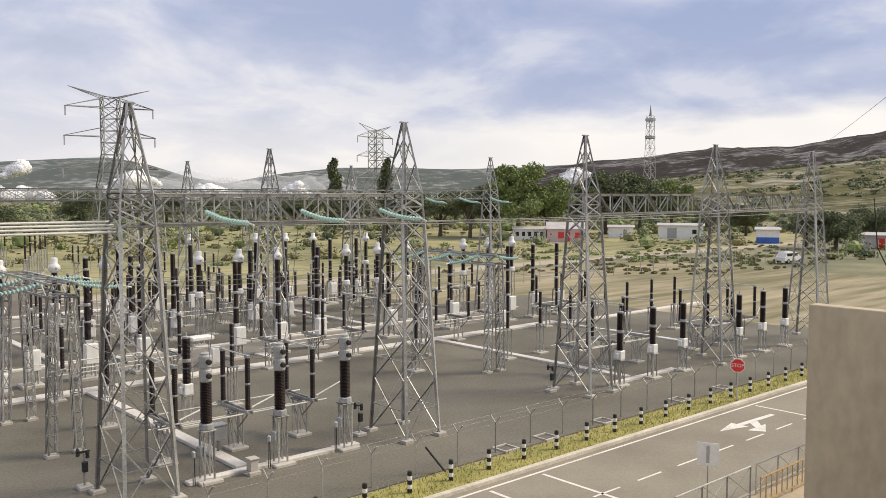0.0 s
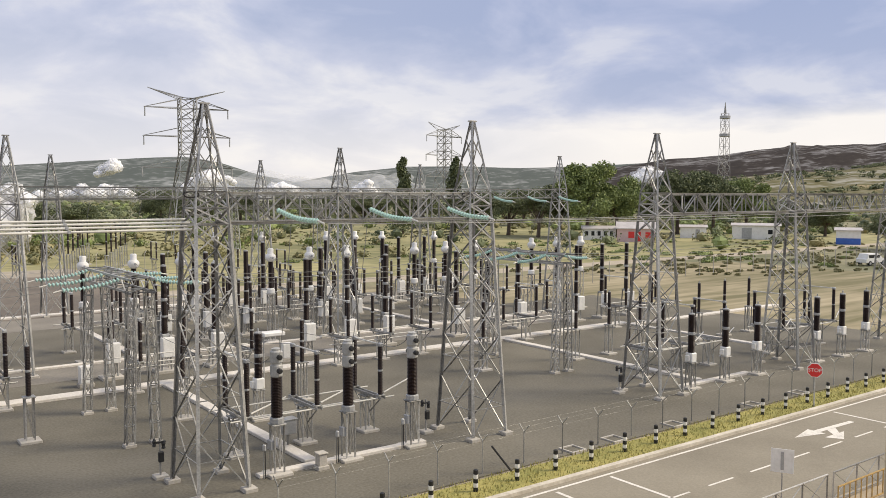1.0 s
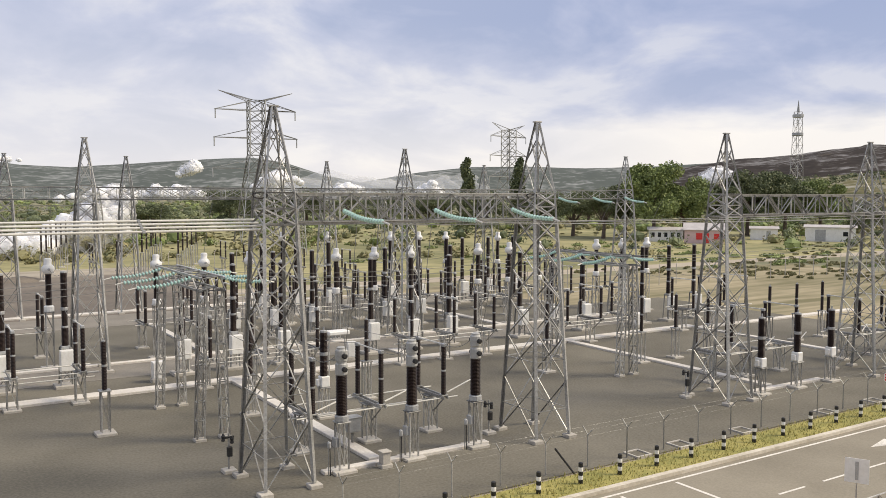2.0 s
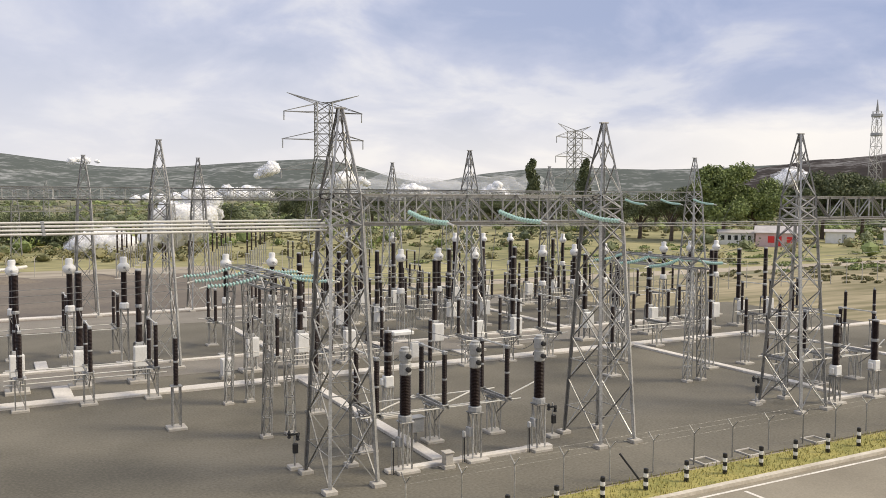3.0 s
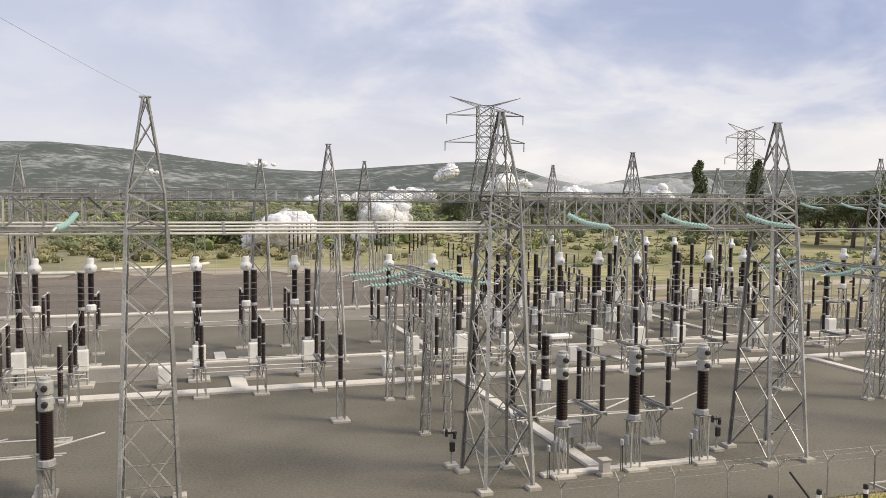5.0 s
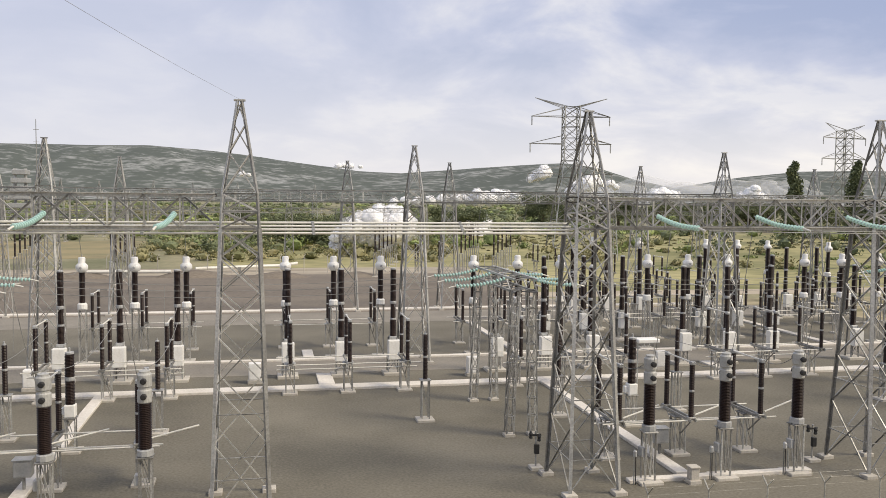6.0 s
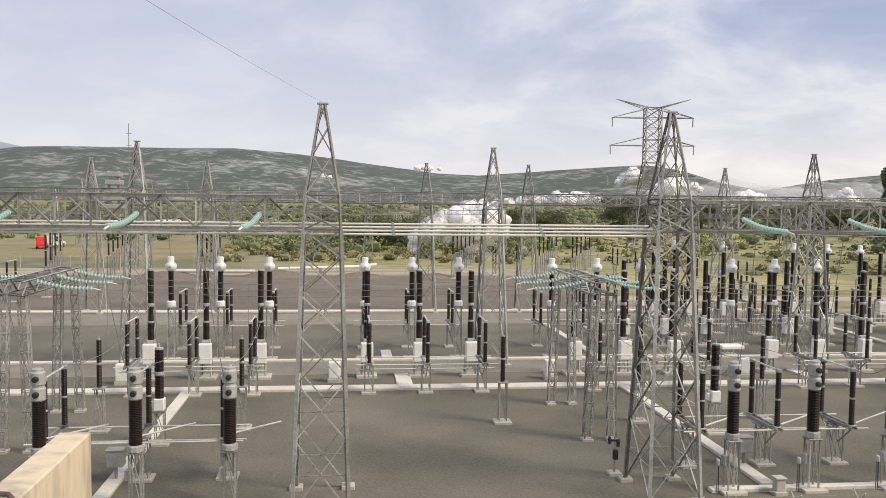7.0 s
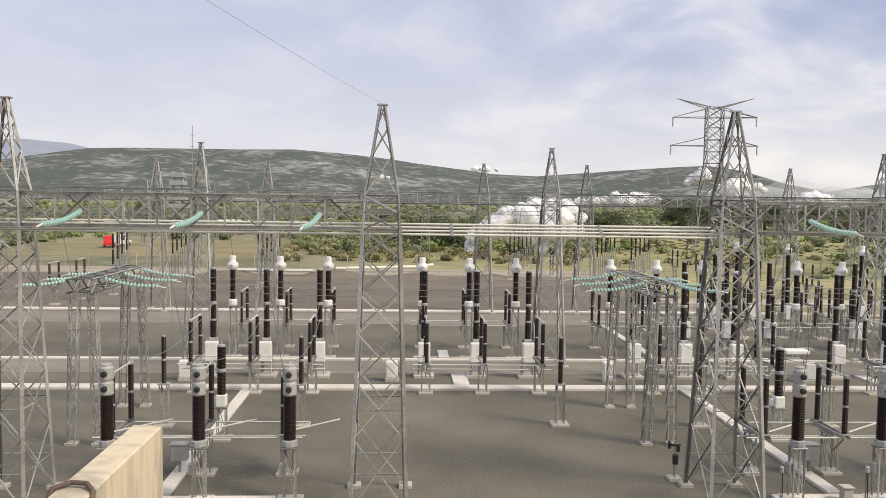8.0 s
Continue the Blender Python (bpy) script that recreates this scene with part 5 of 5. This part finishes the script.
PLAIN_TREES = (
    (31.5, 210, 7.5, 11, SHADE, LEAF_B, "round"), (28.6, 200, 7.5, 11, SHADE, LEAF_B, "round"), (26, 215, 7.5, 12, SHADE, LEAF_B, "flat"), (23.4, 205, 9, 10, SHADE, LEAF_B, "round"), (30, 240, 8, 12, SHADE, LEAF_B, "round"),
    (18.4, 215, 9, 11, SHADE, LEAF_B, "round"), (13.6, 190, 8.5, 11, SHADE, LEAF_B, "flat"), (12.0, 220, 8, 10, SHADE, LEAF_B, "round"), (1.8, 180, 6.5, 11, SHADE, LEAF_B, "round"), (4.0, 175, 6.5, 9, SHADE, LEAF_B, "round"), (-1.5, 260, 7.5, 12, SHADE, LEAF_B, "flat"), (-16.5, 280, 10, 10, "dry brown-leaved tree on the plain", LEAF_C, "round"),
    (35.4, 205, 8.5, 11, SHADE, LEAF_B, "round"), (32.6, 200, 8, 10, SHADE, LEAF_B, "flat"), (20.6, 190, 8, 9, SHADE, LEAF_B, "round"), (39.6, 195, 9, 10, SHADE, LEAF_B, "round"), (42.2, 190, 9, 10, SHADE, LEAF_B, "round"),
)
for az, dist, h, w, lab, leaf, form in (*NEAR_HOUSES, *EAST_TREES):
    make_tree(az, dist, h, w, lab, leaf, form)
for az, dist, h, w, lab, leaf, form in PLAIN_TREES:
    far = 1.5 if az > 15 else 1.0
    make_tree(az, dist * far, h * (1.35 if az > 15 else 1.0), w * far, lab, leaf, form)


def scrub(name, label, leaf, count, near, far, seed, low=-34, high=78, size=1.0, verge=False):
    r = np.random.default_rng(seed)
    cs, rs, ks = [], [], []
    while len(cs) < count:
        az, d = r.uniform(low, high), near * (far / near) ** r.uniform(0, 1)
        x, y = bearing(az, d)
        if noise.noise((x * 0.012, y * 0.012, seed)) < -0.12 or y < 60 or (-80 < x < -26 and y < 207) or (not verge and 13 < az < 72 and d < 250 and r.uniform() > 0.12):
            continue
        w = r.uniform(0.8, 2.6) * size * (1 + d / 700)
        hgt = w * (r.uniform(0.25, 0.5) if verge else r.uniform(0.5, 0.85))
        cs.append((x, y, hgt * 0.5)), rs.append((w * (1.9 if verge else 1), w, hgt)), ks.append(100)
    me = leaf_cloud(cs, rs, ks, (0.11 + 0.09 * size), 0.6)
    me.materials.append(leaf)
    return tagged(new(name, me), label, "scrub", kind="stuff")


scrub("scrub_green", "green bushes scattered over the dry plain", LEAF_A, 1000, 165, 900, 3)
scrub("scrub_dark", "dark green bushes scattered over the dry plain", LEAF_B, 1300, 158, 1000, 4, size=1.1)
scrub("scrub_verge", "low green and dry bushes along the dirt road", LEAF_A, 90, 128, 215, 15, 25, 76, 0.34, True)
scrub("scrub_grass", "tall dry grass clumps along the dirt road", LEAF_C, 600, 116, 240, 16, 14, 76, 0.15, True)
scrub("scrub_far", "grey-green bushes far out on the plain", LEAF_B, 1500, 300, 1300, 8, size=1.0)
scrub("scrub_dry", "dry olive bushes and tall yellow grass clumps", LEAF_C, 1900, 140, 800, 5, size=0.7)


def slope_z(az, d):
    f = min(max((d - 340) / 560, 0), 1)
    return float(np.interp(az, [46, 50, 54, 58, 62, 66, 70, 80], [0, 14, 24, 30, 34, 40, 46, 50])) * math.sin(f * math.pi / 2) ** 1.3


r_ = np.random.default_rng(21)
cs, rs, ks = [], [], []
for i in range(900):
    az, d = r_.uniform(46, 74), r_.uniform(345, 900)
    x, y = bearing(az, d)
    if noise.noise((x * 0.01, y * 0.01, 2.0)) < -0.1:
        continue
    w = r_.uniform(0.8, 3.4)
    cs.append((x, y, slope_z(az, d) + w * 0.2)), rs.append((w * 1.3, w * 1.3, w * 0.5)), ks.append(60)
me = leaf_cloud(cs, rs, ks, 0.4, 0.5)
me.materials.append(LEAF_B)
tagged(new("slope_scrub", me), "dark bushes scattered over the hill slope", "scrub", kind="stuff")

# low heaps of crushed stone behind the rear yard
for i, (az, dist, w, h) in enumerate(((-4.6, 114, 9, 0.9), (0.8, 112, 8, 0.7), (6.0, 113, 6, 0.6), (-11.5, 116, 8, 0.7))):
    bm = bmesh.new()
    rows_ = [[bm.verts.new((w * 0.5 * (1.15 - 0.5 * k) * math.cos(a * 0.2618) * (1 + 0.15 * noise.noise((a, k, i))), 2.2 * (1.15 - 0.5 * k) * math.sin(a * 0.2618), -0.1 + (h + 0.1) * (k / 2) ** 0.7)) for a in range(24)] for k in range(3)]
    for a, b in zip(rows_, rows_[1:]):
        for j in range(24):
            bm.faces.new((a[j], a[(j + 1) % 24], b[(j + 1) % 24], b[j]))
    bm.faces.new(rows_[-1])
    heap = part("stone_heap", bm, BROWN, smooth=True)
    heap.matrix_basis = pose(*bearing(az, dist), 0)
    tagged(heap, "low brown heap of crushed stone behind the yard", "heap", "stone heaps")

# far perimeter fence
far_post = thing("perimeter_post", "pale slim concrete perimeter fence post", "post", "perimeter fence posts")
part("post", rod(bmesh.new(), (0, 0, -0.2), (0, 0, 2.3), 0.05, n=5), PAD, far_post)
part("arm", rod(bmesh.new(), (0, 0, 2.28), (0.25, 0.1, 2.6), 0.04, n=5), PAD, far_post)
for i in range(44):
    put(far_post, 48 + i * 2.6, 74 - i * 0.25)
for i in range(30):
    put(far_post, 40 - i * 3.2, 119.5)

# verge grass tufts
r_ = np.random.default_rng(11)
vs, fs = [], []
for i in range(9000):
    x, y = r_.uniform(2, 62), r_.uniform(23.66, 25.5)
    a, hgt, wd = r_.uniform(0, 6.28), r_.uniform(0.05, 0.16), 0.02
    b = len(vs)
    vs += [(x - math.cos(a) * wd, y - math.sin(a) * wd, 0.03), (x + math.cos(a) * wd, y + math.sin(a) * wd, 0.03), (x + r_.uniform(-0.06, 0.06), y + r_.uniform(-0.06, 0.06), 0.03 + hgt)]
    fs.append((b, b + 1, b + 2))
me = bpy.data.meshes.new("verge_grass")
me.from_pydata(vs, [], fs)
me.materials.append(foliage("verge_blades", (0.46, 0.39, 0.14), (0.26, 0.26, 0.08)))
tagged(new("verge_grass", me), "yellow and green grass blades on the verge", "grass", kind="stuff")


# ---- steam ----
STEAM = material("white_steam", (0.985, 0.985, 0.985), (0.97, 0.97, 0.975), rough=1.0, scale=0.3, fine=2, bump=0, shine=0.0)
s_n, s_l = STEAM.node_tree.nodes, STEAM.node_tree.links
s_b = s_n["Principled BSDF"]
s_b.inputs["Subsurface Weight"].default_value, s_b.inputs["Subsurface Scale"].default_value = 1.0, 2.5
s_b.inputs["Subsurface Radius"].default_value = (1.0, 1.0, 1.0)
s_clear, s_mix = s_n.new("ShaderNodeBsdfTransparent"), s_n.new("ShaderNodeMixShader")
s_mix.inputs[0].default_value = 0.12
s_l.new(s_b.outputs[0], s_mix.inputs[1])
s_l.new(s_clear.outputs[0], s_mix.inputs[2])
s_l.new(s_mix.outputs[0], s_n["Material Output"].inputs[0])


def puff(r, seed, flat=0.8):
    """A billow: a ball broken into rounded lumps."""
    bm = bmesh.new()
    bmesh.ops.create_icosphere(bm, subdivisions=4, radius=1)
    for v in bm.verts:
        d = v.co.normalized()
        k = 1 + 0.32 * noise.noise(d * 1.7 + Vector((seed, 0, 0))) + 0.34 * abs(noise.noise(d * 3.4 + Vector((0, seed, 0)))) + 0.16 * abs(noise.noise(d * 7 + Vector((0, 0, seed))))
        v.co = Vector((d.x, d.y, d.z * flat)) * r * k
    return bm


VEIL = bpy.data.materials.new("thin_steam")
VEIL.use_nodes = True
v_n, v_l = VEIL.node_tree.nodes, VEIL.node_tree.links
v_clear, v_mix = v_n.new("ShaderNodeBsdfTransparent"), v_n.new("ShaderNodeMixShader")
v_noise, v_map, v_co = v_n.new("ShaderNodeTexNoise"), v_n.new("ShaderNodeMapRange"), v_n.new("ShaderNodeTexCoord")
v_noise.inputs["Scale"].default_value, v_noise.inputs["Detail"].default_value = 0.5, 5
v_map.inputs[1].default_value, v_map.inputs[2].default_value, v_map.inputs[3].default_value, v_map.inputs[4].default_value = 0.38, 0.62, 0.95, 0.62
v_n["Principled BSDF"].inputs["Base Color"].default_value = (0.96, 0.96, 0.97, 1)
v_n["Principled BSDF"].inputs["Roughness"].default_value = 1.0
v_l.new(v_co.outputs["Object"], v_noise.inputs["Vector"])
v_l.new(v_noise.outputs[0], v_map.inputs[0])
v_l.new(v_map.outputs[0], v_mix.inputs[0])
v_l.new(v_n["Principled BSDF"].outputs[0], v_mix.inputs[1])
v_l.new(v_clear.outputs[0], v_mix.inputs[2])
v_l.new(v_mix.outputs[0], v_n["Material Output"].inputs[0])

MIST = bpy.data.materials.new("drifting_mist")
MIST.use_nodes = True
m_n, m_l = MIST.node_tree.nodes, MIST.node_tree.links
m_clear, m_mix, m_glow = m_n.new("ShaderNodeBsdfTransparent"), m_n.new("ShaderNodeMixShader"), m_n.new("ShaderNodeBsdfTranslucent")
m_both = m_n.new("ShaderNodeMixShader")
m_n["Principled BSDF"].inputs["Base Color"].default_value = (0.93, 0.94, 0.96, 1)
m_n["Principled BSDF"].inputs["Roughness"].default_value = 1.0
m_glow.inputs[0].default_value = (0.95, 0.95, 0.97, 1)
m_mix.inputs[0].default_value, m_both.inputs[0].default_value = 0.8, 0.5
m_l.new(m_n["Principled BSDF"].outputs[0], m_both.inputs[1])
m_l.new(m_glow.outputs[0], m_both.inputs[2])
m_l.new(m_both.outputs[0], m_mix.inputs[1])
m_l.new(m_clear.outputs[0], m_mix.inputs[2])
m_l.new(m_mix.outputs[0], m_n["Material Output"].inputs[0])

BILLOWS = []


def billow(r, seed, label, group, veil=True):
    ob = part("steam_billow", puff(r, seed), STEAM, smooth=True)
    if veil:
        part("veil", puff(r * 1.25, seed + 40), VEIL, ob, "thin torn edge of steam", smooth=True)
    return tagged(ob, label, "steam", group)


def plume(az, dist, pieces, drift, label, group, even=False):
    """Billows round a vent, each (east, up, radius); drift: metres that they move in the clip, to the side and up."""
    cx, cy = bearing(az, dist)
    side = Vector((math.cos(radians(az)), -math.sin(radians(az)), 0))
    for i, (e, u, r) in enumerate(pieces):
        ob = billow(r * 1.15, i * 3.7 + az, label, group, i % 2 == 0)
        p = Vector((cx, cy, u)) + side * e + Vector((0, (i % 3 - 1) * r * 0.6, 0))
        f = 1.0 if even else 0.35 + 0.65 * min(1.0, abs(e) / 12 + 0.1)
        d = side * drift[0] * f + Vector((0, 0, drift[1] * f))
        BILLOWS.append((ob, [(8.0 * k / 4, p + d * (k / 4 - 0.5)) for k in range(5)], i))


# the vent blows in gusts: one cloud leaves it early and thins out beyond the bushes, the next one swells
VENT = Vector((*bearing(4.5, 160), 0))
DOWNWIND, AWAY = Vector((math.cos(radians(4.5)), -math.sin(radians(4.5)), 0)), Vector((math.sin(radians(10)), math.cos(radians(10)), 0))
SWELL = ((0, 0.5, 0.8), (0.1, 1.4, 0.8), (0.2, 2.3, 0.9), (0.5, 3.4, 1.0), (1.6, 4.3, 1.2), (3.2, 5.0, 1.5), (5.0, 5.8, 1.8), (7.0, 6.5, 2.0), (9.0, 5.4, 2.2), (10.5, 7.4, 2.1), (12.5, 6.4, 2.5), (14.0, 8.2, 2.1), (15.5, 5.4, 2.3), (11.5, 3.2, 1.8), (14.0, 2.8, 1.6), (17.2, 7.2, 2.0), (8.0, 3.8, 1.3), (16.6, 3.4, 1.4), (6.4, 8.0, 1.1), (9.6, 9.0, 1.1), (12.0, 9.5, 1.3), (18.8, 8.8, 1.2), (19.4, 5.0, 1.5), (3.0, 3.2, 0.9), (4.6, 4.0, 0.9), (20.6, 7.4, 1.1), (2.4, 5.4, 0.7), (7.6, 8.4, 0.9), (15.2, 9.8, 1.0), (17.6, 9.9, 0.8), (13.4, 1.6, 1.1), (5.8, 3.6, 0.8))
for i, (e, u, r) in enumerate(SWELL):
    ob = billow(r * 1.05, i * 3.7 + 4.5, "dense white steam billow rising from a vent", "steam over the vent", i % 2 == 0)
    track = []
    for t in (0.0, 1.5, 2.8, 4.0, 5.0, 6.5, 8.0):
        along = float(np.interp(t, (0, 2.8, 4, 5, 6.5, 8), (0.36, 0.46, 0.50, 0.58, 0.76, 1.0)))
        up = float(np.interp(t, (0, 2.8, 4, 5, 6.5, 8), (0.15, 0.24, 0.48, 0.68, 0.86, 1.0)))
        track.append((t, VENT + DOWNWIND * e * along + AWAY * (i % 3 - 1) * r * 0.6 + Vector((0, 0, u * up))))
    BILLOWS.append((ob, track, i))
FIRST = ((4, 1.5, 1.8), (7, 2.4, 2.2), (10, 1.6, 2.0), (12, 4.0, 2.4), (9, 4.6, 2.0), (14, 2.2, 2.0), (15.5, 5.5, 2.4), (13, 7.2, 2.0), (16, 8.6, 2.0), (18, 6.6, 2.0), (14.5, 10.2, 1.6), (17.5, 10.6, 1.6), (6, 4.0, 1.4), (18.5, 3.4, 1.4), (11, 6.2, 1.5), (19.6, 9.2, 1.3))
for i, (e, u, r) in enumerate(FIRST):
    ob = billow(r, i * 5.1 + 70, "white steam cloud drifting off from a vent", "steam drifting off", i % 2 == 1)
    track = []
    for t in (0.0, 1.5, 2.8, 4.0, 5.0, 6.3, 8.0):
        shift = float(np.interp(t, (0, 1.5, 2.8, 4, 5, 6.3, 8), (-7, 0, 5.5, 9.5, 13.5, 18, 27)))
        close = float(np.interp(t, (0, 1.5, 2.8, 4, 5, 8), (1.0, 1.0, 0.75, 0.62, 0.6, 1.0)))
        back = float(np.interp(t, (0, 4.2, 5, 6.3, 8), (0, 0, 20, 90, 150)))
        drop = float(np.interp(t, (0, 3.5, 5, 6.3, 8), (0, 0, -1.2, -7.5, -15)))
        rise = 1.0 if u > 5 else float(np.interp(t, (1.5, 4.0), (1.0, 2.0)))
        track.append((t, VENT + DOWNWIND * (14 + (e - 14) * close + shift) + AWAY * ((i % 3 - 1) * r * 0.6 + 3 + back) + Vector((0, 0, u * rise + drop))))
    BILLOWS.append((ob, track, i))
plume(14.6, 420, ((-46, 8.0, 1.6), (-40, 8.6, 2.0), (-34, 8.2, 1.8), (-28, 9.0, 2.2), (-22, 9.2, 2.2), (-8, 9.5, 3.0), (-3, 10.5, 2.8), (2, 10.0, 3.4), (8, 11, 3.0), (14, 10, 2.8), (-15, 9.5, 2.4), (5, 13, 1.8), (-5, 13, 1.6), (18, 8.5, 2.0)), (3.0, 0.5), "white steam bank over the power plant", "steam over the plant")
plume(17.2, 600, ((0, 27, 3.6), (3.0, 29, 3.4), (-3, 25.5, 3.0), (-8, 23, 2.0), (1.5, 31, 2.2), (5.0, 27, 2.2), (-5.5, 24, 1.6)), (47.0, 1.0), "drifting white steam cloud above the plain", "drifting steam", True)
plume(21.2, 420, ((0, 17, 3.4), (-4, 15.5, 3.0), (3.6, 19, 2.8), (-8, 13, 2.4), (1, 12.5, 3.0), (7, 18, 2.0), (11, 17.5, 1.6), (14, 16, 1.4)), (2.5, 1.0), "white steam puff beyond the gantries", "steam beyond the gantries")
plume(49.6, 520, ((0, 19, 4.0), (5, 20, 3.6), (10, 22, 4.2), (-3, 17, 3.0), (15, 21, 3.0)), (4.0, 0.6), "white steam behind the trees", "steam behind the trees")
plume(-1.5, 1300, ((0, 42, 3.4), (9, 41, 2.6)), (6.0, 1.0), "small white steam wisp before the ridge", "steam before the ridge")
plume(5.4, 1500, ((-18, 62, 5.0), (-8, 64, 4.2), (4, 63, 4.6), (20, 62, 3.2)), (6.0, 1.0), "small white steam wisp on the ridge line", "steam on the ridge")
plume(26.2, 420, ((-4, 12, 2.8), (0, 12.5, 3.2), (5, 11.5, 2.6)), (2.0, 0.4), "white steam bank among trees", "steam among trees")
plume(31.6, 380, ((-4, 11, 2.4), (0, 12.5, 2.8), (4, 11, 2.2), (1, 15, 1.8)), (2.0, 0.4), "white steam bank among trees", "steam among trees")


def mist_bank(az, dist, width, height, z, seed):
    """One long low drift of thin steam lying over the plain."""
    bm = bmesh.new()
    bmesh.ops.create_icosphere(bm, subdivisions=4, radius=1)
    for v in bm.verts:
        k = 1 + 0.5 * noise.noise(v.co * 1.3 + Vector((seed, 0, 0)))
        v.co = Vector((v.co.x * width, v.co.y * 9, v.co.z * height)) * k
    ob = tagged(part("mist_drift", bm, MIST, smooth=True), "long thin drift of pale steam over the plain", "steam", "mist drifts")
    x, y = bearing(az, dist)
    side = Vector((math.cos(radians(az)), -math.sin(radians(az)), 0))
    MISTS.append((ob, Vector((x, y, z)), side * 5.0, az))


MISTS = []
for k, (az, dist, width, height, z) in enumerate(((23.5, 700, 26, 9, 13), (27.0, 760, 34, 11, 15), (30.5, 820, 36, 12, 17), (33.5, 900, 30, 11, 19), (28.5, 900, 60, 12, 14), (25.0, 1000, 50, 14, 20))):
    mist_bank(az, dist, width, height, z, k * 2.3)


def motions():
    """Steam drifts and turns slowly over the eight seconds."""
    for ob, track, i in BILLOWS:
        walk(ob, [(t, pose(q.x, q.y, q.z, 10 * t / 8 * (i % 3 - 1), 18 * t / 8 * (1 if i % 2 else -1), 24 * t / 8)) for t, q in track])
    for ob, p, d, az in MISTS:
        walk(ob, [(0.0, pose(p.x, p.y, p.z, 0, 0, -az)), (8.0, pose(p.x + d.x, p.y + d.y, p.z + d.z, 0, 0, -az))])


motions()
